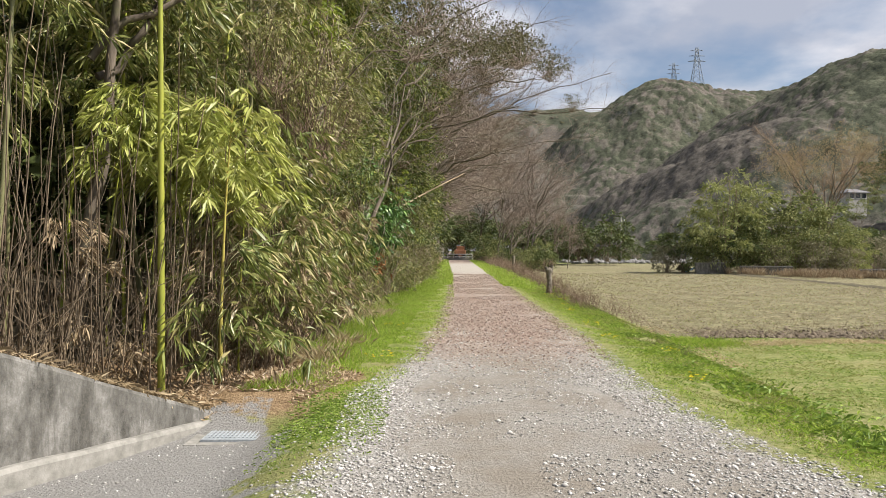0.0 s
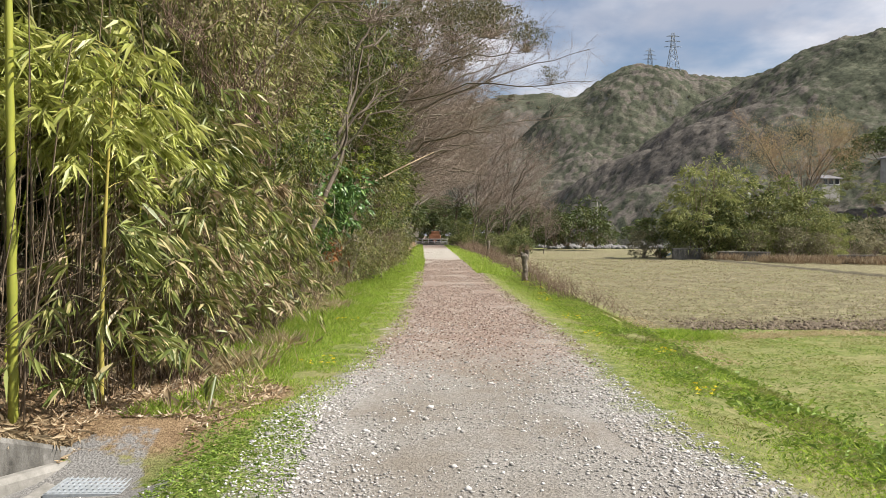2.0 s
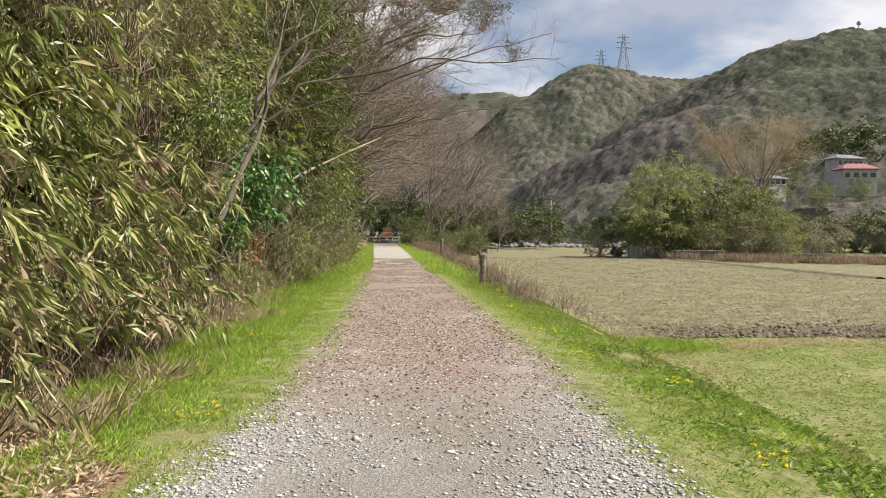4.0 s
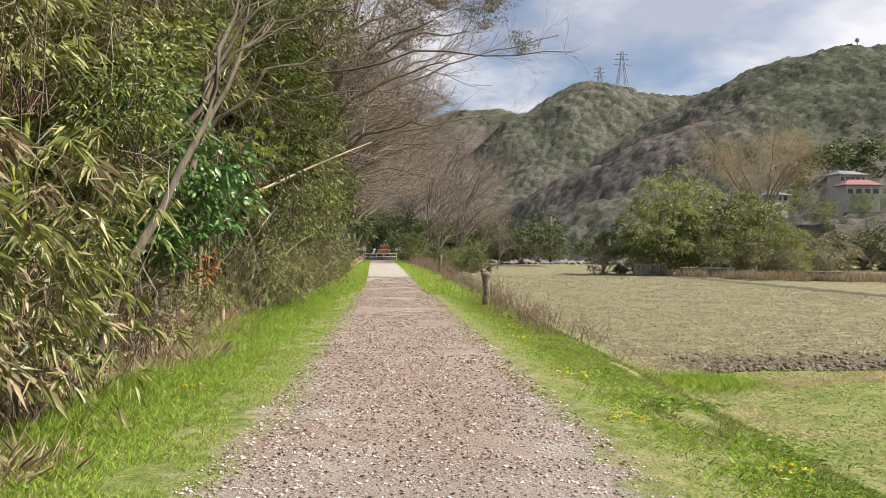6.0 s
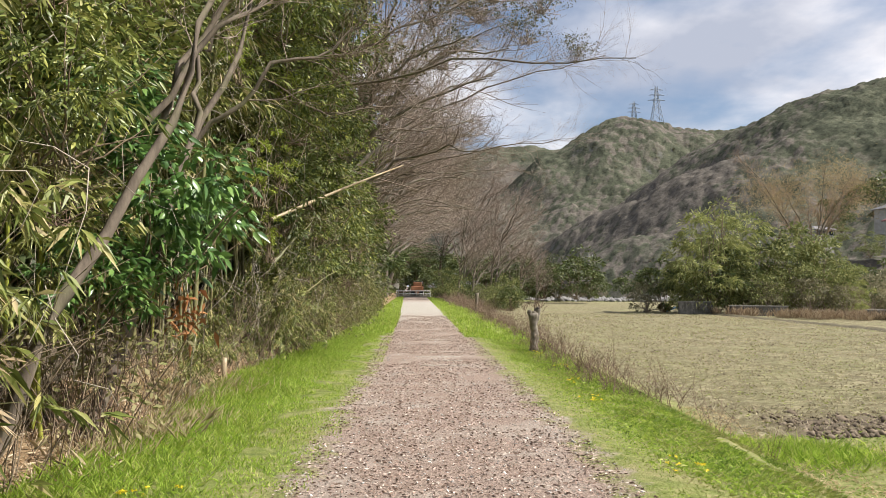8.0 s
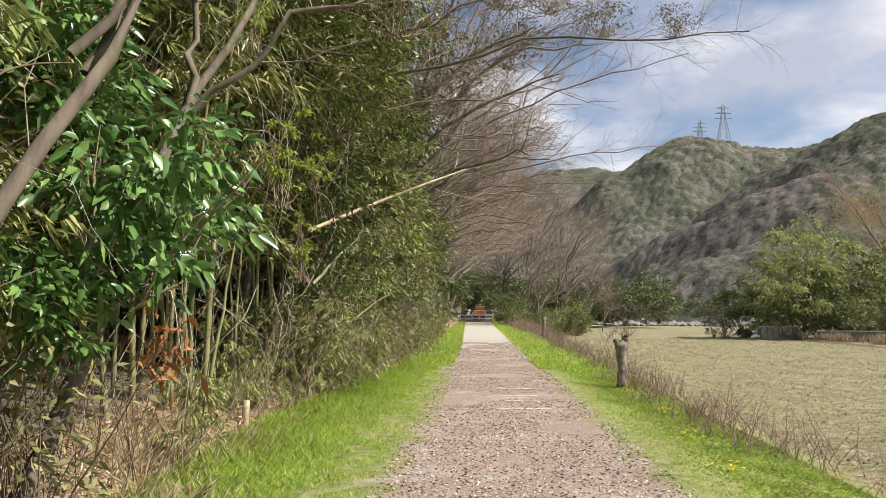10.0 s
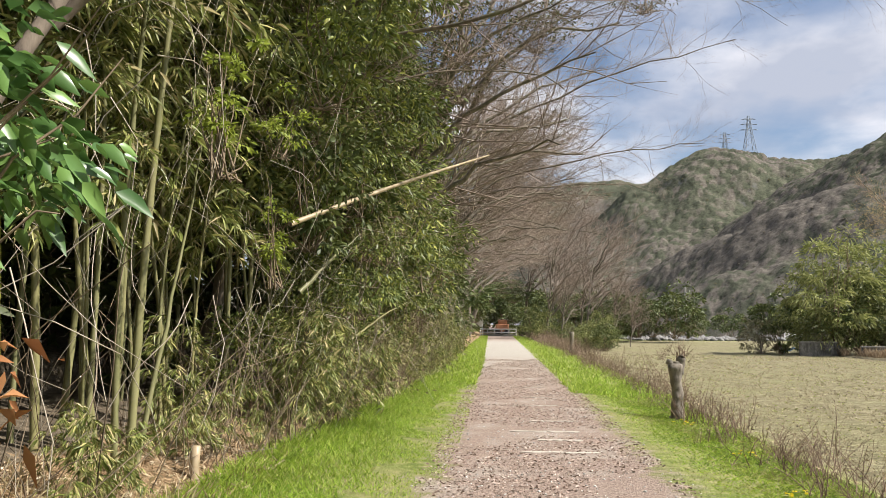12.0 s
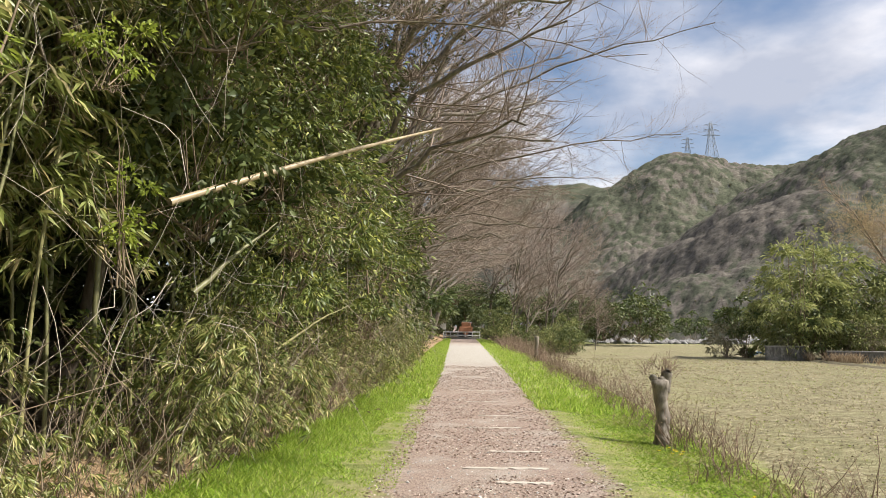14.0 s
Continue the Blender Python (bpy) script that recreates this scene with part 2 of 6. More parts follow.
M_HOUSE = k.surface(k.ramp(k.noise(0.8, 4.0), (0.3, (0.28, 0.265, 0.245)), (0.7, (0.40, 0.385, 0.36))), 0.85)
k = Nodes("red_roof")
M_RED_ROOF = k.surface(k.ramp(k.noise(1.2, 4.0), (0.3, (0.21, 0.09, 0.09)), (0.7, (0.31, 0.145, 0.14))), 0.7)
k = Nodes("grey_roof")
M_GREY_ROOF = k.surface(k.ramp(k.noise(1.2, 4.0), (0.3, (0.12, 0.12, 0.125)), (0.7, (0.24, 0.23, 0.23))), 0.7)
k = Nodes("window_glass")
M_GLASS = k.surface((0.03, 0.035, 0.04), 0.08, spec=0.6)
k = Nodes("blue_sheet")
M_BLUE = k.surface(k.ramp(k.noise(5.0), (0.3, (0.07, 0.20, 0.38)), (0.7, (0.14, 0.33, 0.52))), 0.5)
k = Nodes("stone")
c = k.ramp(k.island(), (0.0, (0.24, 0.23, 0.21)), (0.5, (0.46, 0.445, 0.42)), (1.0, (0.72, 0.70, 0.67)))
M_STONE = k.surface(k.mix(k.ramp(k.noise(60.0), (0.4, 0.0), (0.7, 0.4)), c, (0.22, 0.20, 0.17)), 0.9)
k = Nodes("boulder")
c = k.ramp(k.island(), (0.0, (0.09, 0.088, 0.085)), (1.0, (0.26, 0.252, 0.24)))
M_BOULDER = k.surface(k.mix(k.ramp(k.noise(1.5, 5.0), (0.4, 0.0), (0.7, 0.5)), c, (0.20, 0.19, 0.17)), 0.9)
k = Nodes("bark_chip")
M_CHIP = k.surface(k.ramp(k.island(), (0.0, (0.18, 0.125, 0.095)), (0.5, (0.34, 0.25, 0.20)), (0.85, (0.48, 0.39, 0.33)), (1.0, (0.64, 0.57, 0.49))), 0.9)
k = Nodes("soil")
M_SOIL = k.surface(k.ramp(k.island(), (0.0, (0.085, 0.065, 0.045)), (1.0, (0.22, 0.175, 0.125))), 0.95)
k = Nodes("weathered_sleeper")
M_SLEEPER = k.surface(k.ramp(k.noise(9.0, 5.0, 0.7, k.stretch((0.4, 3, 1))), (0.3, (0.30, 0.26, 0.21)), (0.7, (0.52, 0.48, 0.42))), 0.9, k.bump(k.noise(30.0), 0.4, 0.01))
k = Nodes("river_water")
M_WATER = k.surface((0.03, 0.045, 0.045), 0.12, k.bump(k.noise(1.2, 4.0), 0.3, 0.05), spec=0.5)

# ground: the kinds of soil meet along ragged edges
k = Nodes("ground")
rag = k.math("MULTIPLY", k.math("SUBTRACT", k.noise(2.2, 7.0, 0.75), 0.5), 1.9)


def zone(name, soft=0.16):
    v = k.math("ADD", k.attr(name), rag)
    return k.ramp(k.math("ADD", k.math("MULTIPLY", v, 0.5 / soft), 0.5), (0.0, 0.0), (1.0, 1.0))


fine = k.noise(45.0, 5.0, 0.7)
wide = k.noise(0.7, 4.0, 0.6)
pebble = k.voronoi(38.0, out="Color")
grit = k.voronoi(38.0)
turf = k.ramp(k.noise(6.0, 6.0, 0.7), (0.3, (0.085, 0.115, 0.028)), (0.5, (0.17, 0.21, 0.052)), (0.68, (0.34, 0.31, 0.15)))
turf = k.mix(k.ramp(wide, (0.42, 0.0), (0.66, 0.6)), turf, (0.31, 0.27, 0.14))
gravel = k.mix(k.ramp(fine, (0.3, 0.0), (0.7, 1.0)), (0.20, 0.185, 0.16), (0.41, 0.39, 0.355))
gravel = k.mix(0.55, gravel, k.mix(1.0, gravel, k.ramp(pebble, (0.0, 0.6), (1.0, 1.35)), "MULTIPLY"))
gravel = k.mix(k.ramp(k.noise(0.55, 5.0, 0.65), (0.42, 0.0), (0.58, 0.85)), gravel, (0.25, 0.22, 0.18))
chips = k.mix(k.ramp(k.noise(30.0, 5.0, 0.75), (0.35, 0.0), (0.65, 1.0)), (0.16, 0.115, 0.09), (0.42, 0.33, 0.275))
chips = k.mix(k.ramp(k.noise(1.1, 5.0, 0.7), (0.48, 0.0), (0.66, 0.65)), chips, (0.40, 0.36, 0.31))
gravel = k.mix(k.math("MULTIPLY", k.ramp(k.attr("path"), (0.05, 1.0), (0.9, 0.0)), k.ramp(k.noise(16.0, 5.0, 0.8), (0.42, 0.0), (0.6, 0.75))), gravel, (0.52, 0.51, 0.49))
litter = k.ramp(k.noise(24.0, 5.0, 0.75), (0.3, (0.13, 0.08, 0.045)), (0.55, (0.30, 0.21, 0.12)), (0.75, (0.46, 0.35, 0.22)))
tar = k.ramp(k.noise(80.0, 4.0, 0.7), (0.35, (0.19, 0.185, 0.175)), (0.7, (0.34, 0.33, 0.31)))
rows = k.noise(5.0, 7.0, 0.75, k.stretch((0.35, 1.6, 1)))
field = k.ramp(rows, (0.30, (0.075, 0.062, 0.040)), (0.48, (0.17, 0.150, 0.085)), (0.66, (0.37, 0.335, 0.21)))
field = k.mix(k.ramp(k.noise(0.22, 4.0, 0.6), (0.45, 0.0), (0.65, 0.4)), field, (0.20, 0.21, 0.09))
# mud of the field edge; also darkens the ground behind the hedge as shade
mud_shade = k.ramp(k.noise(9.0, 6.0, 0.7), (0.35, (0.07, 0.055, 0.038)), (0.7, (0.21, 0.17, 0.12)))
c = k.mix(zone("field"), turf, field)
c = k.mix(zone("mud_shade", 0.4), c, mud_shade)
c = k.mix(zone("litter"), c, litter)
pale = k.ramp(k.noise(14.0, 5.0, 0.7, k.stretch((1, 0.5, 1))), (0.3, (0.31, 0.285, 0.245)), (0.7, (0.46, 0.43, 0.38)))
way = k.mix(zone("pale", 0.8), k.mix(zone("chips", 0.5), gravel, chips), pale)
c = k.mix(zone("path"), c, way)
c = k.mix(zone("tar", 0.08), c, tar)
relief = k.math("ADD", k.math("MULTIPLY", grit, 0.5), k.math("ADD", fine, k.math("MULTIPLY", rows, 1.5)))
M_GROUND = k.surface(c, 0.95, k.bump(relief, 0.8, 0.03), spec=0.15)

k = Nodes("wooded_slope")
green = k.ramp(k.attr("tone"), (0.0, (0.063, 0.069, 0.049)), (0.5, (0.084, 0.091, 0.063)), (1.0, (0.109, 0.113, 0.079)))
bare = k.ramp(k.attr("tone"), (0.0, (0.097, 0.089, 0.077)), (0.6, (0.116, 0.105, 0.091)), (1.0, (0.139, 0.123, 0.105)))
c = k.mix(k.attr("bare"), green, bare)
c = k.mix(0.85, c, k.mix(1.0, c, k.ramp(k.noise(0.55, 7.0, 0.85), (0.38, 0.45), (0.62, 1.4)), "MULTIPLY"))
c = k.mix(k.math("MULTIPLY", k.attr("rock"), k.ramp(k.noise(0.12, 5.0, 0.7), (0.5, 0.0), (0.64, 0.7))), c, (0.16, 0.158, 0.155))
M_SLOPE = k.surface(c, 1.0, k.bump(k.noise(1.1, 6.0, 0.75), 0.4, 0.6), spec=0.02)
M_FAR_GREEN = leaf_material("far_green_crown", [(0.0, (0.076, 0.082, 0.055)), (0.6, (0.105, 0.109, 0.072)), (1.0, (0.143, 0.143, 0.092))], rough=0.95, thin=0.45, spec=0.02, patch=0.3)
M_FAR_BARE = leaf_material("far_bare_crown", [(0.0, (0.101, 0.092, 0.080)), (0.6, (0.122, 0.109, 0.094)), (1.0, (0.147, 0.130, 0.109))], rough=0.95, thin=0.45, spec=0.02)


# ---- builders ----
rng = np.random.default_rng(7)


def unit(v):
    return v / np.maximum(np.linalg.norm(v, axis=-1, keepdims=True), 1e-9)


def mesh_np(name, verts, faces, material, smooth=False):
    """A mesh from arrays: faces is (n, 3) or (n, 4), or a list of such."""
    me = bpy.data.meshes.new(name)
    groups = faces if isinstance(faces, list) else [faces]
    groups = [np.asarray(f, dtype=np.int32) for f in groups if len(f)]
    sizes = np.concatenate([np.full(len(f), f.shape[1], dtype=np.int32) for f in groups])
    loops = np.concatenate([f.ravel() for f in groups])
    me.vertices.add(len(verts))
    me.vertices.foreach_set("co", np.asarray(verts, dtype=np.float32).ravel())
    me.loops.add(len(loops))
    me.loops.foreach_set("vertex_index", loops)
    me.polygons.add(len(sizes))
    me.polygons.foreach_set("loop_start", np.concatenate([[0], np.cumsum(sizes)[:-1]]).astype(np.int32))
    me.update(calc_edges=True)
    if smooth:
        me.polygons.foreach_set("use_smooth", np.ones(len(sizes), dtype=bool))
    if material:
        me.materials.append(material)
    return me


def thing(name, label, category, at=(0, 0, 0), group="", kind="", data=None):
    ob = new(name, data)
    ob.matrix_basis = Matrix.Translation(at)
    return tagged(ob, label, category, group, kind)


def piece(name, mesh, parent, label=""):
    ob = new(name, mesh)
    ob.parent = parent
    return tagged(ob, label) if label else ob


def part(name, bm, material, parent, label=""):
    me = bpy.data.meshes.new(name)
    bm.to_mesh(me)
    bm.free()
    me.materials.append(material)
    return piece(name, me, parent, label)


def leaf_mesh(name, p, d, length, width, material, droop=0.25, wide_at=0.42, full=False):
    """Folded blades from foot p along d: two triangles each, or a rounded pointed leaf of six."""
    n = len(p)
    d = unit(d)
    side = unit(np.cross(d, rng.normal(size=(n, 3))))
    up = np.cross(side, d)
    length, width = np.broadcast_to(length, n)[:, None], np.broadcast_to(width, n)[:, None]
    sag = np.array([0, 0, 1.0]) * length * droop
    tip = p + d * length - sag
    if full:
        mid = p + d * length * 0.5 - sag * 0.25 - up * width * 0.12
        v = [p]
        for s in (1, -1):
            v += [p + d * length * 0.28 + s * side * width * 0.46 + up * width * 0.1 - sag * 0.08, p + d * length * 0.62 + s * side * width * 0.42 + up * width * 0.1 - sag * 0.38]
        v = np.stack(v + [tip, mid], 1).reshape(-1, 3)
        i = np.arange(n)[:, None] * 7
        f = np.concatenate([i + [0, 1, 6], i + [1, 2, 6], i + [2, 5, 6], i + [5, 4, 6], i + [4, 3, 6], i + [3, 0, 6]], 1).reshape(-1, 3)
        return mesh_np(name, v, f, material)
    mid = p + d * length * wide_at
    v = np.stack([p, mid + side * width / 2 + up * width * 0.18, tip, mid - side * width / 2 + up * width * 0.18], 1).reshape(-1, 3)
    i = np.arange(n)[:, None] * 4
    f = np.concatenate([i + [0, 1, 2], i + [0, 2, 3]], 1).reshape(-1, 3)
    return mesh_np(name, v, f, material)


def tubes(name, lines, material, sides=5):
    """Tapered tubes joined in one mesh; lines: (points (k,3), radii (k))."""
    sizes = {}
    for pts, rad in lines:
        sizes.setdefault(len(pts), []).append((pts, rad))
    vs, fs, base = [], [], 0
    ring = np.arange(sides)
    ang = ring * 2 * np.pi / sides
    nx = (ring + 1) % sides
    for kk, some in sizes.items():
        pts = np.array([p for p, _ in some], float)
        rad = np.array([r for _, r in some], float)
        t = unit(np.gradient(pts, axis=1))
        a = unit(np.cross(t, np.where(np.abs(t[..., 2:3]) > 0.9, [1.0, 0, 0], [0, 0, 1.0])))
        b = np.cross(t, a)
        v = pts[:, :, None] + rad[:, :, None, None] * (np.cos(ang)[:, None] * a[:, :, None] + np.sin(ang)[:, None] * b[:, :, None])
        vs.append(v.reshape(-1, 3))
        j = np.arange(kk - 1)[:, None] * sides
        q = np.stack([j + ring, j + nx, j + sides + nx, j + sides + ring], -1).reshape(-1, 4)
        q = (np.arange(len(some))[:, None, None] * kk * sides + q).reshape(-1, 4)
        fs.append(q + base)
        base += len(some) * kk * sides
    return mesh_np(name, np.concatenate(vs), np.concatenate(fs), material, smooth=True)


def grow(start, direction, length, radius, levels, spread=0.6, kids=(5, 7), lift=0.1, wobble=0.12, shrink=0.55, steps=7, lines=None, depth=0):
    """Branching lines: a limb with side limbs along its outer part, down to twigs."""
    if lines is None:
        lines = []
    p, d = np.array(start, float), unit(np.array(direction, float))
    pts = [p.copy()]
    dirs = [d.copy()]
    for s in range(steps):
        d = unit(d + rng.normal(size=3) * wobble + np.array([0, 0, lift]) * (1.0 / steps) * 2)
        p = p + d * length / steps
        pts.append(p.copy())
        dirs.append(d.copy())
    taper = np.linspace(1, 0.35, steps + 1)
    lines.append((depth, np.array(pts), radius * taper))
    if levels > 0:
        count = rng.integers(kids[0], kids[1] + 1)
        for c in range(count):
            at = 0.22 + 0.75 * (c + rng.random() * 0.8) / count
            i = min(int(at * steps), steps - 1)
            side = unit(np.cross(dirs[i], rng.normal(size=3)))
            nd = unit(dirs[i] * (1 - spread * 0.5) + side * spread)
            grow(pts[i], nd, length * shrink * (1.15 - 0.5 * at) * (0.75 + 0.5 * rng.random()), radius * taper[i] * 0.55, levels - 1, spread, kids, lift, wobble, shrink, max(2, steps - 2), lines, depth + 1)
    return lines


def blob_points(n, radii, shell=0.55, lumps=5):
    """Points in a lumpy ellipsoid, most of them near its outside."""
    d = unit(rng.normal(size=(n, 3)))
    r = shell + (1 - shell) * rng.random(n) ** 0.6
    lump = np.zeros(n)
    for _ in range(lumps):
        c = unit(rng.normal(size=3))
        lump += 0.28 * np.maximum(0, d @ c - 0.45) * rng.choice([-1.0, 1.4])
    return d * (r * (1 + lump))[:, None] * np.array(radii), d


def smooth01(t):
    t = np.clip(t, 0, 1)
    return t * t * (3 - 2 * t)


# ---- lie of the land ----
def line(y, *pairs):
    return np.interp(y, [a for a, _ in pairs], [b for _, b in pairs])


def path_mid(y):
    return 1.05 + 0.015 * y


def path_left(y):
    return line(y, (-5, -1.2), (4.5, -1.0), (6.3, -0.75), (8.5, -0.85), (10.5, -0.45), (14, -0.1), (25, 0.22), (45, 0.45), (110, 0.6))


def path_right(y):
    return line(y, (-5, 3.9), (4.5, 3.0), (6.0, 2.5), (8.5, 2.25), (13, 2.5), (25, 2.6), (45, 2.95), (110, 3.9))


def hedge(y):
    """Where the wild growth begins, left of the verge."""
    return line(y, (-5, -6.0), (4, -4.2), (7.6, -3.0), (9.5, -2.35), (13, -2.05), (17, -1.9), (23, -1.9), (27, -1.5), (30, -1.15), (45, -0.75), (80, -0.3), (112, 0.2))


def crest(y):
    """Where the bank to the field begins."""
    return line(y, (-5, 3.8), (6, 3.55), (15, 3.8), (28, 4.35), (60, 5.3), (112, 6.2))


def wall_x(y):
    return line(y, (-5, -7.8), (1, -5.5), (3.2, -4.65), (5.8, -3.55), (6.95, -3.05), (8.0, -2.55))


def wall_top(y):
    return line(y, (1, 1.3), (3.2, 1.25), (5.8, 0.80), (6.95, 0.30), (8.0, -0.14))


def land(x, y):
    x, y = np.asarray(x, float), np.asarray(y, float)
    z = -1.12 * smooth01((x - crest(y)) / 2.6)
    z = z - 0.12 * smooth01((x - path_right(y) - 0.1) / 1.2) * (1 - smooth01((x - crest(y)) / 2.6))
    rise = np.clip(hedge(y) - 0.2 - x, 0, 12)
    z = z + 0.9 * (1 - np.exp(-rise * 0.45)) + 0.12 * rise * (rise > 3)
    low = smooth01((-1.0 - x) / 0.9) * (1 - smooth01((y - 7.3) / 0.9)) * (x > -9)
    z = np.where((y < 8.4) & (x < -0.4), z * (1 - low) - 0.24 * low, z)
    back = np.clip(wall_x(y) + 0.12 - x, 0, 8)
    z = np.where((y < 8.0) & (back > 0), wall_top(y) - 0.06 + 0.12 * back, z)
    river = smooth01((y - 150) / 25) * smooth01((x - 8) / 14)
    z = z - 3.2 * river
    z = z + 0.025 * np.sin(x * 1.7 + y * 0.6) * np.sin(y * 0.9 - x * 0.4) * smooth01((np.abs(x - path_mid(y)) - 1.0) / 2)
    return z


def field_edge(x, y):
    """Metres inside the ploughed field."""
    return np.minimum.reduce([x - (crest(y) + 2.7), y - 22.6 + 0.6 * np.sin(x * 0.5), 75 - x, 138 - y])


dense_x = np.arange(-6.5, 8.0, 0.13)
dense_y = np.arange(-2.0, 34.0, 0.2)


def outward(first, step, ratio, last):
    out = [first]
    while abs(out[-1]) < last:
        out.append(out[-1] + step)
        step *= ratio
    return np.array(out[1:])


gx = np.concatenate([outward(dense_x[0], -0.2, 1.16, 1500)[::-1], dense_x, outward(dense_x[-1], 0.16, 1.05, 1500)])
gy = np.concatenate([outward(dense_y[0], -0.3, 1.25, 400)[::-1], dense_y, outward(dense_y[-1], 0.22, 1.05, 2500)])
GX, GY = np.meshgrid(gx, gy)
gz = land(GX, GY)
inside = field_edge(GX, GY)
gz = gz + np.where(inside > 0, 0.03 * rng.normal(size=gz.shape) * (np.abs(GX) < 40), 0)
nx_, ny_ = len(gx), len(gy)
idx = (np.arange(ny_ - 1)[:, None] * nx_ + np.arange(nx_ - 1)[None, :]).ravel()
gme = mesh_np("ground", np.stack([GX, GY, gz], -1).reshape(-1, 3), np.stack([idx, idx + 1, idx + nx_ + 1, idx + nx_], 1), M_GROUND, smooth=True)


def attribute(me, name, values):
    me.attributes.new(name, "FLOAT", "POINT").data.foreach_set("value", np.clip(values, -3, 3).astype(np.float32).ravel())


attribute(gme, "path", np.minimum(GX - path_left(GY), path_right(GY) - GX))
attribute(gme, "chips", (GY - 11.5) * 0.35)
attribute(gme, "pale", np.minimum((GY - 44) * 0.09, (84 - GY) * 0.12))
attribute(gme, "field", inside)
# second term paints the ground behind the hedge dark, in place of shade
attribute(gme, "mud_shade", np.maximum(np.minimum.reduce([inside - 0.1, 2.2 - (GY - 22.6), GX - 8]), np.minimum(hedge(GY) - 0.9 - GX, 1.0)))
behind = (GY < 8.0) & (GX < wall_x(GY) + 0.15)
attribute(gme, "litter", np.where(behind, 1.0 - 1.2 * np.clip(wall_x(GY) - 0.6 - GX, 0, 2), np.where(GX < hedge(GY) - 1.3, -1.0, np.minimum(np.where(GY < 13, hedge(GY) + 0.75 + 0.85 * np.clip(10.3 - GY, 0, 1) - GX, hedge(GY) + 0.15 - GX), np.where(GY < 9, GY - 7.55 + 0.4 * (GX < -2.7) * (GX + 2.7) * -1, 3)))))
attribute(gme, "tar", np.minimum.reduce([-1.45 - GX, np.where(GX < -1.75, 7.8, 7.1) - GY, GX - wall_x(GY)]))
ground = thing("ground", "gravel track, grass verges and ploughed field", "ground", kind="structure", data=gme)


# ---- hills ----
def ridge(x, y, crest_line, slope, power=1.0):
    """Height of a ridge: its crest (x, y, z) falls off to both sides."""
    best = np.full(np.shape(x), -60.0)
    for (ax, ay, az), (bx, by, bz) in zip(crest_line, crest_line[1:]):
        dx, dy = bx - ax, by - ay
        t = np.clip(((x - ax) * dx + (y - ay) * dy) / (dx * dx + dy * dy), 0, 1)
        dist = np.hypot(x - ax - t * dx, y - ay - t * dy)
        best = np.maximum(best, az + t * (bz - az) - slope * dist ** power)
    return best


def rough_land(x, y, size, seed):
    """Sum of a few turned waves: broad gullies and spurs."""
    r = np.random.default_rng(int(seed * 10))
    out = np.zeros(np.shape(x))
    for o in range(5):
        for _ in range(4):
            a, f, p = r.random() * 6.28, 6.28 / size * 1.9 ** o * r.uniform(0.4, 0.9), r.random() * 6.28
            out = out + np.sin((x * np.cos(a) + y * np.sin(a)) * f + p) * 0.36 / 2.3 ** o
    return out


CLIFF_HILL = [(112, 512, 93), (126, 520, 108), (152, 525, 119), (179, 522, 116), (205, 520, 114), (232, 520, 112), (300, 540, 112), (420, 560, 110)]
CLIFF_SPUR = [(112, 512, 93), (92, 482, 68), (80, 455, 48), (70, 425, 24), (60, 390, 0)]
NEAR_HILL = [(78, 300, -2), (99, 330, 22), (142, 380, 52), (190, 425, 86), (200, 400, 96), (214, 370, 100), (236, 350, 98), (275, 330, 97), (340, 270, 92), (420, 200, 88)]
HOUSE_KNOLL = [(112, 214, 6), (134, 210, 9), (155, 207, 12), (190, 200, 20), (250, 180, 34)]
FAR_HILL = [(-160, 900, 120), (-40, 880, 132), (60, 860, 146), (140, 850, 158), (220, 860, 168), (320, 880, 175)]


def hill_z(x, y, which):
    if which == "cliff":
        h = np.maximum(ridge(x, y, CLIFF_HILL, 0.72), ridge(x, y, CLIFF_SPUR, 0.9))
        return h + 7 * rough_land(x, y, 60, 3.0) + 1.5 * rough_land(x, y, 26, 4.0)
    if which == "near":
        h = np.maximum(ridge(x, y, NEAR_HILL, 0.62), ridge(x, y, HOUSE_KNOLL, 0.5))
        return h + 5 * rough_land(x, y, 50, 8.0) * smooth01((y - 215) / 60)
    return ridge(x, y, FAR_HILL, 0.62) + 8 * rough_land(x, y, 80, 5.0)


def crowns(name, x, y, z, size, material, tufts=16):
    """Far woods: each crown a heap of small leafy tufts, joined."""
    n = len(x)
    d = unit(rng.normal(size=(n, tufts, 3)))
    d[..., 2] = np.abs(d[..., 2]) * 1.15 - 0.25
    r = (0.7 + 0.45 * rng.random((n, tufts, 1)))
    c = np.stack([x, y, z], -1)[:, None] + d * r * size[:, None, None] * [1, 1, 0.5]
    nrm = unit(0.3 * d + 0.25 * rng.normal(size=d.shape) + [0.1, -0.45, 0.8])
    a = unit(np.cross(nrm, rng.normal(size=d.shape)))
    b = np.cross(nrm, a)
    s = size[:, None, None] * (0.32 + 0.3 * rng.random((n, tufts, 1)))
    v = np.stack([c + a * s, c + b * s * 0.8 + nrm * s * 0.3, c - a * s, c - b * s * 0.8], 2).reshape(-1, 3)
    i = np.arange(n * tufts)[:, None] * 4
    return mesh_np(name, v, np.concatenate([i + [0, 1, 2], i + [0, 2, 3]], 1).reshape(-1, 3), material)


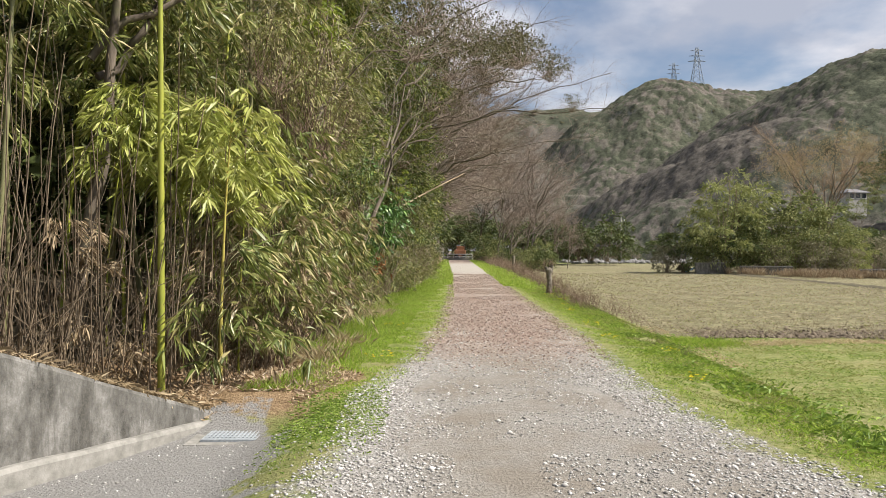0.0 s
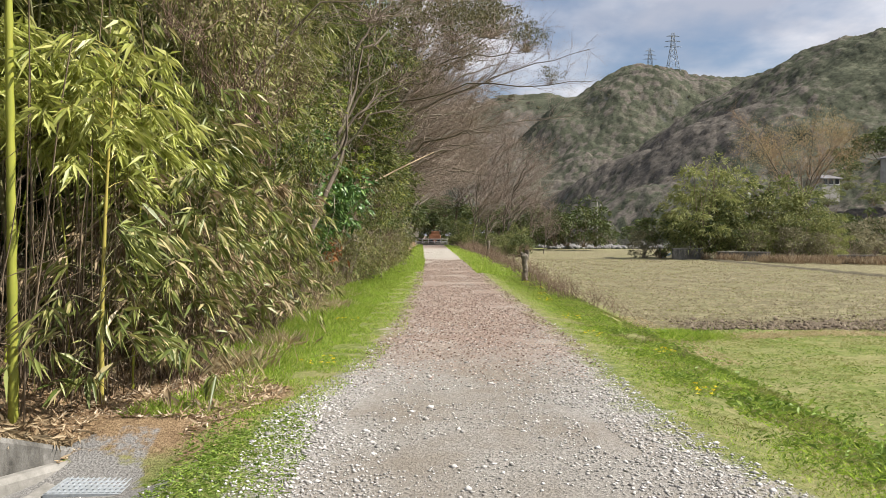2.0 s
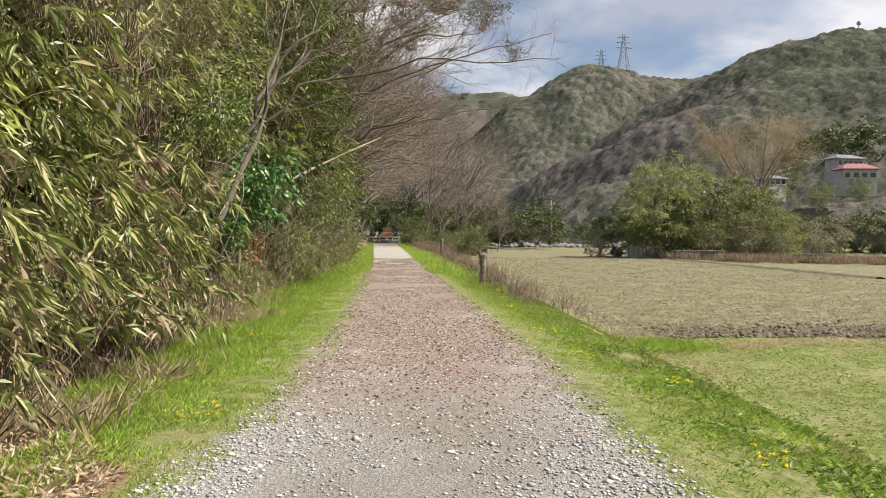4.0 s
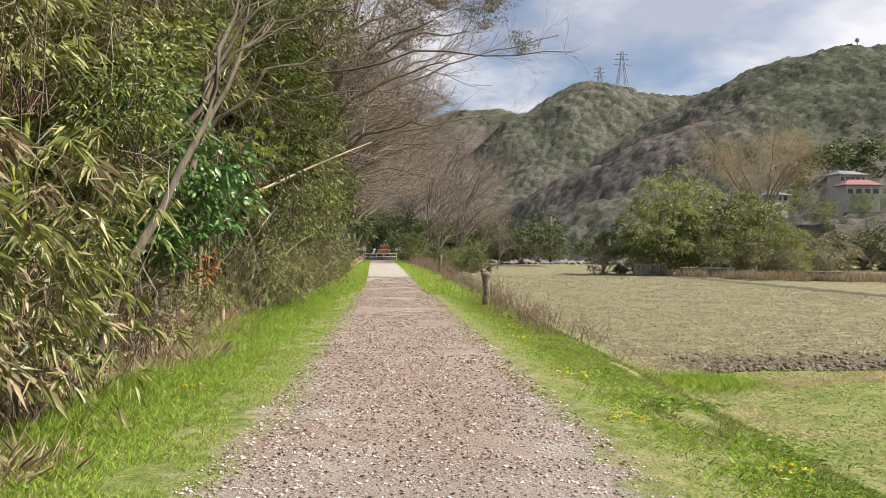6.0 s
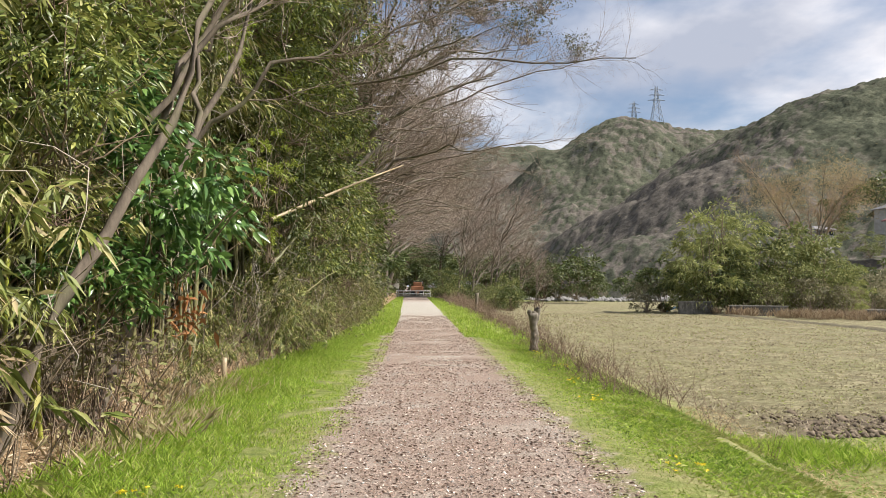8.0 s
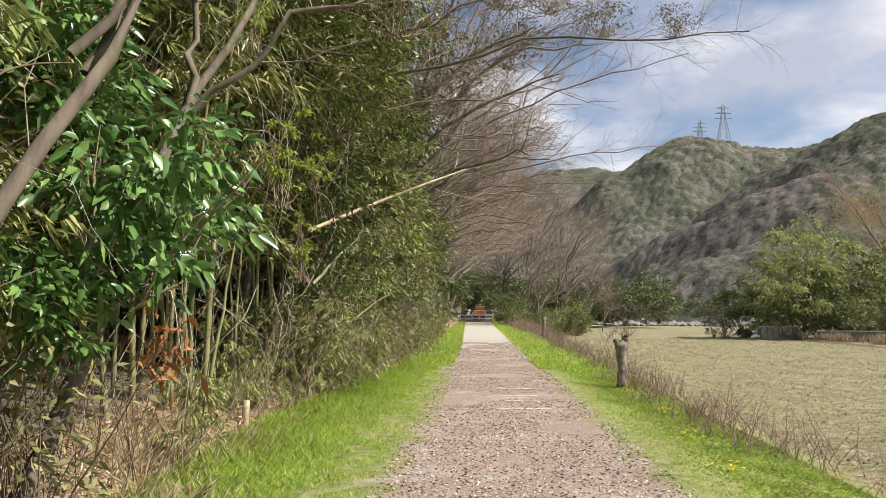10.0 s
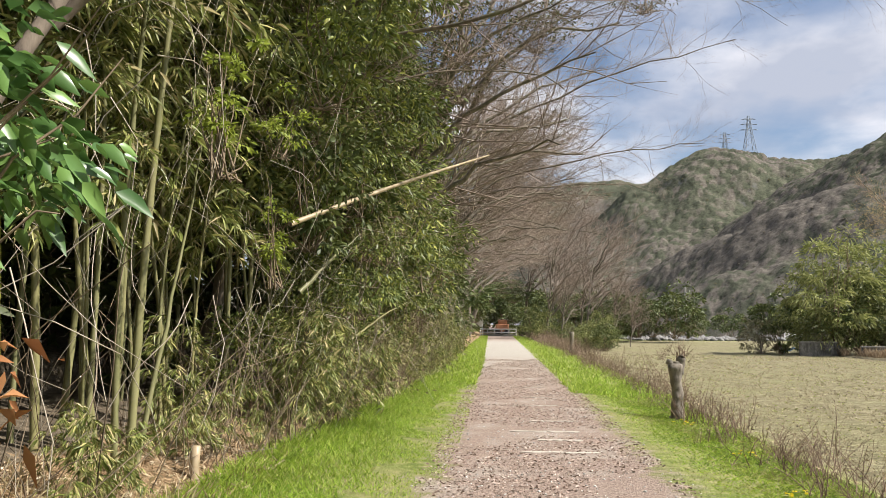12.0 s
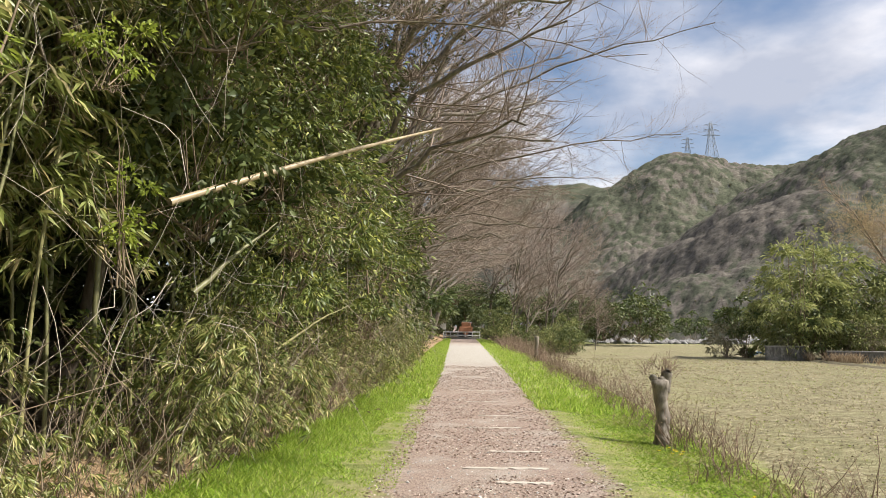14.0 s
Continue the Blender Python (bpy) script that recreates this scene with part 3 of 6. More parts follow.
def crown_cells(x, y, cell, seed):
    """Rounded crowns on a jittered grid: height in the crown, and a random number for each crown."""
    r = np.random.default_rng(seed)
    jit = r.random((256, 256, 4))
    cx, cy = np.floor(x / cell).astype(int), np.floor(y / cell).astype(int)
    best, tone = np.full(x.shape, 0.0), np.zeros(x.shape)
    for i in (-1, 0, 1):
        for j in (-1, 0, 1):
            a = jit[(cx + i) % 256, (cy + j) % 256]
            px, py = (cx + i + a[..., 0]) * cell, (cy + j + a[..., 1]) * cell
            h = (0.5 + 0.7 * a[..., 2]) * np.sqrt(np.maximum(0, 1 - ((x - px) ** 2 + (y - py) ** 2) / (0.85 * cell) ** 2))
            tone = np.where(h > best, a[..., 3], tone)
            best = np.maximum(best, h)
    return best, tone


def make_hill(which, x0, x1, y0, y1, step, trees, size, label, bare_share, tufts, cell):
    xs, ys = np.arange(x0, x1, step), np.arange(y0, y1, step)
    X, Y = np.meshgrid(xs, ys)
    Z = hill_z(X, Y, which)
    bump_, tone_ = crown_cells(X, Y, cell, 5)
    fine_, _t = crown_cells(X, Y, cell * 0.37, 9)
    steep = np.hypot(*np.gradient(Z, step)) > 1.35
    Z = np.maximum(Z + np.where(steep, 0.7, 1.0) * cell * (0.46 * bump_ + 0.20 * fine_), -8)
    w = len(xs)
    q = (np.arange(len(ys) - 1)[:, None] * w + np.arange(w - 1)[None, :]).ravel()
    q = q[Z.ravel()[q] > -7.9]
    me = mesh_np("hillside", np.stack([X, Y, Z], -1).reshape(-1, 3), np.stack([q, q + 1, q + w + 1, q + w], 1), M_SLOPE, smooth=True)
    patch = 0.5 * rough_land(X, Y, 110, 2.0)
    attribute(me, "bare", np.clip(0.5 + (patch + 0.8 * (tone_ - 0.5) - bare_share) * 2.2, 0, 1))
    attribute(me, "tone", tone_)
    attribute(me, "rock", steep * 1.0)
    thing("hill", label, "hill", kind="structure", data=me)
    tx, ty = rng.uniform(x0, x1, trees * 2), rng.uniform(y0, y1, trees * 2)
    tz = hill_z(tx, ty, which)
    face = hill_z(tx, ty - 6, which) < tz + 1.0
    keep = np.flatnonzero((tz > -2) & face)[:trees]
    tx, ty, tz = tx[keep], ty[keep], tz[keep]
    tz = tz + cell * 0.32 * crown_cells(tx, ty, cell, 5)[0]
    sz = size * (0.6 + 0.8 * rng.random(len(tx)))
    patch = 0.5 * rough_land(tx, ty, 110, 2.0)
    bare = patch + 0.25 * rng.normal(size=len(tx)) > bare_share
    for nm, sel, mt, lb in (("green_woods", ~bare, M_FAR_GREEN, "dense dull green evergreen woods on the hillside"), ("bare_woods", bare, M_FAR_BARE, "bare grey-brown winter woods on the hillside")):
        thing(nm, lb, "woods", kind="stuff", data=crowns(nm, tx[sel], ty[sel], tz[sel] + sz[sel] * 0.15, sz[sel], mt, tufts))


make_hill("far", -260, 420, 620, 900, 5, 1500, 4.0, "distant wooded ridge closing the valley", 0.0, 6, 13)
make_hill("cliff", 40, 460, 330, 545, 1.1, 8000, 0.8, "steep wooded hill with a rocky cliff end", 0.12, 5, 3.3)
make_hill("near", 60, 400, 150, 430, 1.1, 8000, 0.7, "wooded hillside rising above the valley houses", -0.05, 5, 2.8)


# ---- growth ----
def bamboo_pair(height, thick, culm_mat, leaf_mat, branches, low, lean, leaf_len=0.19):
    """Meshes of a bamboo: jointed culm and drooping sprays of narrow leaves."""
    n = max(12, int(height / 0.12))
    t = np.linspace(0, 1, n)
    az = rng.random() * 6.28
    off = lean * t ** 2 * height
    pts = np.stack([np.cos(az) * off, np.sin(az) * off, height * t * (1 - 0.12 * t * lean)], 1)
    rad = thick / 2 * (1 - 0.75 * t) * (1 + 0.16 * (np.arange(n) % 3 == 0))
    lines = []
    P, D = [], []
    for b in range(branches):
        s = low + (1 - low) * (b + rng.random()) / branches
        i = min(int(s * (n - 1)), n - 2)
        a = rng.random() * 6.28
        ln = (0.45 + 0.75 * rng.random()) * (1.15 - 0.5 * s)
        d0 = np.array([math.cos(a), math.sin(a), 0.75])
        u = np.linspace(0, 1, 6)[:, None]
        br = pts[i] + d0 * u * ln + np.array([0, 0, -0.75]) * ln * u ** 2.2
        lines.append((br, np.linspace(0.005, 0.0015, 6)))
        for s2 in range(rng.integers(4, 8)):
            q = br[rng.integers(2, 6)] + rng.normal(size=3) * 0.05
            fan = a + rng.normal() * 0.7
            for _ in range(rng.integers(5, 9)):
                P.append(q + rng.normal(size=3) * 0.018)
                w = fan + rng.normal() * 0.55
                D.append([math.cos(w) * 0.75, math.sin(w) * 0.75, -0.5 + rng.normal() * 0.35])
    P, D = np.array(P), np.array(D)
    L = leaf_len * (0.6 + 0.7 * rng.random(len(P)))
    return tubes("culm", [(pts, rad)], culm_mat, 7), leaf_mesh("foliage", P, D, L, L * 0.15, leaf_mat, 0.2), tubes("branchlet_work", lines, culm_mat, 3)


BAMBOO_GREEN = [bamboo_pair(h, th, M_CULM_GREEN, M_BAMBOO_SUNLIT, nb, lo, ln) for h, th, nb, lo, ln in ((7.5, 0.07, 46, 0.25, 0.10), (6.2, 0.05, 52, 0.15, 0.16), (8.6, 0.06, 46, 0.3, 0.08))]
BAMBOO_OLD = [bamboo_pair(h, th, M_CULM_OLD, M_BAMBOO_LEAF, nb, lo, ln) for h, th, nb, lo, ln in ((8.5, 0.06, 50, 0.34, 0.12), (7.0, 0.045, 50, 0.30, 0.18), (9.5, 0.07, 50, 0.38, 0.08))]
BAMBOO_LOW = [bamboo_pair(h, 0.018, M_CULM_OLD, M_BAMBOO_LEAF, nb, 0.12, ln, 0.21) for h, nb, ln in ((2.4, 26, 0.2), (1.7, 20, 0.3), (3.2, 32, 0.22))]
BAMBOO_DRY = [bamboo_pair(h, 0.014, M_CULM_DEAD, M_DRY_LEAF, nb, 0.05, ln, 0.16) for h, nb, ln in ((1.5, 20, 0.3), (2.1, 24, 0.25))]
BAMBOO_YOUNG = [bamboo_pair(h, 0.03, M_CULM_GREEN, M_BAMBOO_YOUNG, nb, 0.68, ln, 0.20) for h, nb, ln in ((3.2, 26, 0.16), (3.0, 24, 0.12))]
BAMBOO_TALL = bamboo_pair(8.5, 0.085, M_CULM_GREEN, M_BAMBOO_LEAF, 26, 0.5, 0.004)
BAMBOO_YELLOW = bamboo_pair(3.4, 0.05, M_CULM_YELLOW, M_BAMBOO_YOUNG, 22, 0.62, 0.05, 0.20)


def bamboo(pair, x, y, turn=None, scale=1.0, label="slender bamboo with drooping narrow leaves in the grove", name="bamboo", tilt=3.0):
    ob = thing(name, label, "bamboo", group="bamboo along the track")
    turn = rng.random() * 360 if turn is None else turn
    ob.matrix_basis = pose(x, y, float(land(x, y)) - 0.03, rng.normal() * tilt, rng.normal() * tilt, turn) @ Matrix.Scale(scale, 4)
    piece("culm", pair[0], ob)
    tagged(piece("foliage", pair[1], ob), kind="stuff")
    tagged(piece("branchlet_work", pair[2], ob), kind="stuff")
    return ob


def scatter_bamboo(pairs, count, y0, y1, d0, d1, label, lo=0.85, hi=1.15, name="bamboo"):
    for i in range(count):
        y = rng.uniform(y0, y1)
        x = float(hedge(y)) - rng.uniform(d0, d1)
        bamboo(pairs[rng.integers(len(pairs))], x, y, None, rng.uniform(lo, hi), label, name)


def bush_meshes(radii, count, leaf, material, stem_mat, width=0.42, stems=14, shell=0.45, droop=0.2, thick=0.014, clump=0.30, per=42, full=False):
    """Stems and leaves of a bush: the leaves sit in domed tufts with gaps between them."""
    m = max(7, count // per)
    c, cd = blob_points(m, radii, shell)
    pick = rng.integers(m, size=count)
    off = unit(rng.normal(size=(count, 3)))
    off[:, 2] = np.abs(off[:, 2]) * 1.1 - 0.3
    reach = (clump * float(np.mean(radii)) * (0.5 + 0.8 * rng.random(m)))[pick]
    p = c[pick] * 0.9 + off * (reach * (0.45 + 0.55 * rng.random(count)))[:, None] * [1, 1, 0.75]
    p[:, 2] += radii[2] * 0.95
    d = off + 0.4 * cd[pick] + [0, 0, -0.25] + rng.normal(size=(count, 3)) * 0.5
    L = leaf * (0.6 + 0.8 * rng.random(count))
    lines = []
    for _ in range(stems):
        e = blob_points(1, radii, 0.8)[0][0]
        e[2] += radii[2] * 0.95
        u = np.linspace(0, 1, 6)[:, None]
        s = np.array([rng.normal() * 0.12, rng.normal() * 0.12, 0])
        lines.append((s + (e - s) * u + rng.normal(size=(6, 3)) * 0.06 * u * radii[0], np.linspace(thick, thick * 0.25, 6) * radii[2]))
    return tubes("stems", lines, stem_mat, 4), leaf_mesh("leaves", p, d, L, L * width, material, droop, full=full)


BUSH = {
    "shrub": [bush_meshes(r, n, 0.09, M_SHRUB_LEAF, M_STEM, shell=0.15) for r, n in (((0.9, 0.9, 1.0), 2300), ((1.2, 1.0, 0.8), 2300), ((0.8, 0.8, 1.4), 2400))],
    "evergreen": [bush_meshes(r, n, 0.22, M_DARK_LEAF, M_STEM) for r, n in (((1.4, 1.4, 1.5), 1250), ((1.7, 1.5, 1.2), 1250))],
    "lime": [bush_meshes((0.5, 0.7, 0.6), 520, 0.07, M_LIME_LEAF, M_STEM, shell=0.0), bush_meshes((0.35, 0.45, 0.9), 460, 0.07, M_LIME_LEAF, M_STEM, shell=0.0)],
    "gloss": [bush_meshes((0.95, 0.8, 0.85), 1500, 0.115, M_GLOSS_LEAF, M_STEM, 0.5, shell=0.25, droop=0.45, clump=0.34, per=26, full=True)],
    "broad": [bush_meshes((1.1, 1.1, 1.1), 2600, 0.10, M_BROAD_LEAF, M_STEM, 0.36, shell=0.45, droop=0.35, per=36, full=True) for _ in range(2)],
}


def bush(kind, x, y, z=None, scale=(1, 1, 1), label="", name="shrub", category="shrub"):
    pair = BUSH[kind][rng.integers(len(BUSH[kind]))]
    ob = thing(name, label, category, group="")
    z = float(land(x, y)) - 0.05 if z is None else z
    ob.matrix_basis = pose(x, y, z, 0, 0, rng.random() * 360) @ Matrix.Diagonal((*scale, 1))
    tagged(piece("stem_work", pair[0], ob), kind="stuff")
    tagged(piece("foliage", pair[1], ob), kind="stuff")
    return ob


# bamboo grove beside the start of the track
LB_OLD = "grey-green bamboo in the dense grove beside the track"
LB_GREEN = "green bamboo in the dense grove beside the track"
LB_LOW = "low bamboo with hanging yellow-green leaves at the grove edge"
scatter_bamboo(BAMBOO_LOW, 4, 8.6, 13, 0.1, 0.9, LB_LOW, name="dwarf_bamboo")
bamboo(BAMBOO_TALL, -3.09, 8.2, 0, 1.0, "tall bright green bamboo at the front of the grove", tilt=0.0)
bamboo(BAMBOO_YELLOW, -2.62, 8.8, 0, 1.0, "young yellow-green bamboo leaning out of the grove", tilt=0.0)
for x, y, t, sc in ((-3.7, 9.2, 300, 0.95), (-3.2, 9.4, 60, 0.98), (-2.6, 9.5, 330, 0.93), (-4.0, 8.9, 250, 1.0), (-2.9, 9.7, 150, 1.0)):
    bamboo(BAMBOO_YOUNG[int(t) % 2], x, y, t, sc, "young yellow-green bamboo with bright drooping leaves")
scatter_bamboo(BAMBOO_OLD, 36, 5.5, 17, 0.6, 4.0, LB_OLD)
scatter_bamboo(BAMBOO_GREEN, 3, 7.5, 11, 1.4, 3.0, LB_GREEN)
# extra stems with the lighter leaf colour, so the hedge looks sunlit
scatter_bamboo(BAMBOO_GREEN, 9, 11, 17, 0.3, 1.6, LB_GREEN)
scatter_bamboo(BAMBOO_DRY, 10, 8.4, 15, 0.2, 1.2, "withered low bamboo with brown hanging leaves", name="dwarf_bamboo")
scatter_bamboo(BAMBOO_LOW, 12, 9.5, 15.3, 0.1, 1.0, LB_LOW, name="dwarf_bamboo")
scatter_bamboo(BAMBOO_LOW, 8, 19, 25, 0.1, 0.8, LB_LOW, 0.3, 0.5, name="dwarf_bamboo")
scatter_bamboo(BAMBOO_LOW, 44, 25, 44, -0.1, 0.8, LB_LOW, 0.35, 0.75, name="dwarf_bamboo")
for i in range(16):
    bamboo(BAMBOO_OLD[i % 3], rng.uniform(-3.7, -2.3), rng.uniform(21.5, 25.8), None, rng.uniform(0.9, 1.15), "upright grey-green bamboo showing through the hedge", tilt=1.5)
scatter_bamboo(BAMBOO_OLD, 26, 20, 36, 0.7, 3.0, LB_OLD)
scatter_bamboo(BAMBOO_GREEN, 12, 17, 40, 1.2, 5.0, LB_GREEN)

# shrubs and climbers along the verge
LB_SH = "tangled olive green shrub beside the grass verge"
for i in range(34):
    y = 24.5 + 36 * (i + rng.random()) / 34
    bush("shrub", float(hedge(y)) - rng.uniform(0.3, 1.3), y, None, tuple(rng.uniform(0.6, 1.1, 3)), LB_SH)
for i in range(40):
    y = 12 + 38 * (i + rng.random()) / 40
    if 19.5 < y < 23.8:
        continue
    bush("shrub", float(hedge(y)) - rng.uniform(0.4, 1.8), y, rng.uniform(2.2, 8.0), tuple(rng.uniform(0.9, 1.5, 3)), "olive leafy climber hanging in the trees", "climber", "climber")
# leaf masses added behind the grove to darken its gaps and block sky
for i in range(46):
    y = 2 + 58 * (i + rng.random()) / 46
    bush("evergreen", float(hedge(y)) - rng.uniform(3.2, 6.5), y, rng.uniform(0.5, 7.0), tuple(rng.uniform(1.1, 1.8, 3)), "added dark evergreen backing behind the grove", "evergreen_tree", "tree")
for i in range(22):
    y = 46 + 66 * (i + rng.random()) / 22
    bush("evergreen", float(hedge(y)) - rng.uniform(0.8, 3.5), y, rng.uniform(0.0, 5.0), tuple(rng.uniform(1.1, 1.9, 3)), "dark evergreen tree shading the track", "evergreen_tree", "tree")
LB_IVY = "tall dark ivy-clad growth over the verge"
for i in range(30):
    y = 24 + 20 * (i + rng.random()) / 30
    bush("shrub" if i % 2 else "evergreen", float(hedge(y)) - rng.uniform(-0.2, 1.0), y, rng.uniform(1.2, 8.5), tuple(rng.uniform(0.7, 1.1, 3) * (1.25 if i % 2 else 0.75)), LB_IVY, "climber", "climber")
for i in range(16):
    y = 20 + 24 * (i + rng.random()) / 16
    bush("evergreen", float(hedge(y)) - rng.uniform(2.0, 3.5), y, rng.uniform(4.5, 9.5), tuple(rng.uniform(1.0, 1.5, 3)), LB_IVY, "climber", "climber")
# more added backing where the hedge lets light through
for i in range(26):
    y = 16 + 22 * (i + rng.random()) / 26
    bush("evergreen", float(hedge(y)) - rng.uniform(3.0, 4.6), y, rng.uniform(-0.3, 4.0), tuple(rng.uniform(1.0, 1.4, 3)), "added dark evergreen backing behind the grove", "evergreen_tree", "tree")
BUSH["tangle"] = [bush_meshes(r, 900, 0.07, M_TANGLE_LEAF, M_BRAMBLE, 0.4, stems=46, shell=0.0, thick=0.006, clump=0.5, per=30) for r in ((0.8, 0.9, 1.1), (0.7, 1.0, 0.8))]
for i in range(44):
    y = 10 + 36 * (i + rng.random()) / 44
    if 18.5 < y < 23.8:
        continue
    z = None if i % 4 == 0 else rng.uniform(1.2, 5.5)
    bush("tangle", float(hedge(y)) - rng.uniform(0.0, 0.8), y, z, tuple(rng.uniform(0.7, 1.3, 3)), "brown leafless tangle of vines and twigs in the hedge", "vine_tangle", "vines")
# added backdrop farther back that shuts out the sky behind the stems
for i in range(34):
    y = 1 + 42 * (i + rng.random()) / 34
    bush("evergreen", -9.0 - 4 * rng.random(), y, 0.3 if i % 2 else rng.uniform(2.0, 6.5), tuple(rng.uniform(1.8, 2.6, 3)), "added dark evergreen backdrop behind the grove", "evergreen_tree", "tree")
for x, y, z, sc in ((-1.8, 15.5, 2.4, 0.7), (-1.3, 24.0, 4.2, 1.0), (-1.0, 25.5, 5.6, 1.1), (-1.4, 26.5, 3.2, 0.9), (-0.9, 27.5, 6.4, 1.1), (-1.6, 23.5, 6.0, 1.1), (-1.0, 28.5, 4.6, 1.0), (-1.2, 26.0, 7.4, 1.1), (-1.4, 27.0, 1.6, 0.8), (-1.2, 29.5, 2.6, 1.0), (-1.3, 33.0, 1.5, 1.1), (-0.9, 36.0, 2.6, 1.2)):
    bush("broad", x, y, z, (sc, sc, sc), "dark broadleaf evergreen with yellow-green tips over the hedge", "broadleaf_tree", "tree")
# low row of added backing, to keep the grove's depth dark
for i in range(18):
    y = 8 + 27 * (i + 0.5) / 18
    bush("evergreen", -7.0 - 1.2 * (i % 2), y, float(land(-7.0, y)) - 0.3, (1.3, 1.3, 1.1), "added dark evergreen backing behind the grove", "evergreen_tree", "tree")
LB_GLOSS = "glossy dark green broadleaf bush over the verge"
bush("gloss", -1.6, 17.4, 1.55, (1.0, 1.0, 1.0), LB_GLOSS, "broadleaf_bush", "bush")
bush("gloss", -2.0, 16.9, 1.15, (0.75, 0.8, 0.6), LB_GLOSS, "broadleaf_bush", "bush")
bush("gloss", -2.2, 17.2, 2.6, (0.9, 0.9, 0.8), LB_GLOSS, "broadleaf_bush", "bush")
for x, y, z, s in ((-1.2, 20.3, 2.6, 0.8), (-1.1, 21.4, 3.0, 0.6), (-1.5, 22.6, 1.9, 0.7), (-1.6, 20.6, 4.4, 0.7), (-1.9, 12.5, 4.6, 1.3), (-1.4, 24.5, 5.0, 1.0)):
    bush("lime", x, y, z, (s, s, s), "bright lime green climber in the trees", "climber", "climber")


# ---- trees ----
def limb_line(a, b, radius, bow=0.6, steps=12, wobble=0.10):
    """A long limb from a to b that bows upward."""
    a, b = np.array(a, float), np.array(b, float)
    u = np.linspace(0, 1, steps)[:, None]
    drift = np.cumsum(rng.normal(size=(steps, 3)) * wobble, 0)
    drift -= drift[-1] * u
    p = a + (b - a) * u + np.array([0, 0, bow]) * np.sin(np.pi * u) + drift
    return p, radius * np.linspace(1, 0.22, steps)


def limb_with_twigs(a, b, radius, twigs=16, reach=1.6, levels=2, bow=0.6, first=0.3, kids=(4, 6), least=0.006, steps=6):
    p, r = limb_line(a, b, radius, bow)
    ahead = unit(p[-1] - p[0])
    fine = []
    for i in range(twigs):
        s = first + (1 - first) * (i + rng.random()) / twigs
        j = min(int(s * (len(p) - 1)), len(p) - 2)
        at = p[j] + (p[j + 1] - p[j]) * rng.random()
        d = ahead * 0.8 + rng.normal(size=3) * 0.5 + [0, 0, 0.12]
        grow(at, d, reach * (1.25 - 0.55 * s) * rng.uniform(0.6, 1.2), max(least, r[j] * 0.38), levels, 0.5, kids, 0.05, 0.12, 0.55, steps, fine)
    return (p, r), [(q, w) for _, q, w in fine]


def tree_of_limbs(name, label, foot, top, radius, limbs, bark=M_BARK, twig=M_TWIG, extra=None):
    ob = thing(name, label, "tree", at=foot)
    o = np.array(foot, float)
    piece("trunk", tubes("trunk", [limb_line((0, 0, -0.1), np.array(top) - o, radius, 0.1, 12, 0.05)], bark, 9), ob)
    fine = []
    for a, b, r, spec in limbs:
        main, tw = limb_with_twigs(np.array(a) - o, np.array(b) - o, r, **spec)
        piece("limb", tubes("limb", [main], bark, 6), ob)
        fine += tw
    if fine:
        tagged(piece("twig_work", tubes("twig_work", fine, twig, 3), ob, "fine bare grey-brown twigs"), kind="stuff")
    return ob


def bare_tree(x, y, height, lean, limbs=7, spec=None, label="bare winter tree with fine pinkish grey twigs", radius=0.017):
    z = float(land(x, y))
    top = (x + lean[0] * height * 0.3, y + lean[1] * height * 0.3, z + height * 0.75)
    spec = spec or dict(twigs=13, reach=height * 0.24, levels=2, bow=0.7, first=0.12, kids=(3, 5), least=0.018, steps=3)
    made = []
    for i in range(limbs):
        f = 0.3 + 0.65 * i / limbs
        at = np.array([x, y, z]) + (np.array(top) - [x, y, z]) * f
        a = rng.random() * 6.28
        out = np.array([math.cos(a) * 0.55 + lean[0], math.sin(a) * 0.55 + lean[1], 0.28 + 0.5 * f])
        made.append((at, at + unit(out) * height * rng.uniform(0.38, 0.58), height * 0.0075, spec))
    return tree_of_limbs("bare_tree", label, (x, y, z), top, height * radius, made)


NEARSPEC = dict(twigs=26, reach=1.8, levels=2, bow=0.5, first=0.28, kids=(4, 6), least=0.005)
# tree whose long limbs reach out over the track
tree_of_limbs("overhanging_tree", "leaning grey tree with long bare limbs over the track", (-3.6, 25.6, float(land(-3.6, 25.6))), (-1.9, 25.0, 7.5), 0.12, [
    ((-2.5, 25.2, 4.6), (5.6, 25.0, 6.3), 0.04, NEARSPEC),
    ((-2.35, 25.15, 5.4), (4.2, 26.5, 8.2), 0.036, NEARSPEC),
    ((-2.15, 25.1, 6.3), (3.2, 23.0, 8.6), 0.034, NEARSPEC),
    ((-2.05, 25.05, 6.8), (1.6, 22.0, 9.0), 0.04, NEARSPEC),
    ((-2.6, 25.25, 4.2), (2.0, 27.0, 5.4), 0.03, NEARSPEC)], M_BARK_DARK)
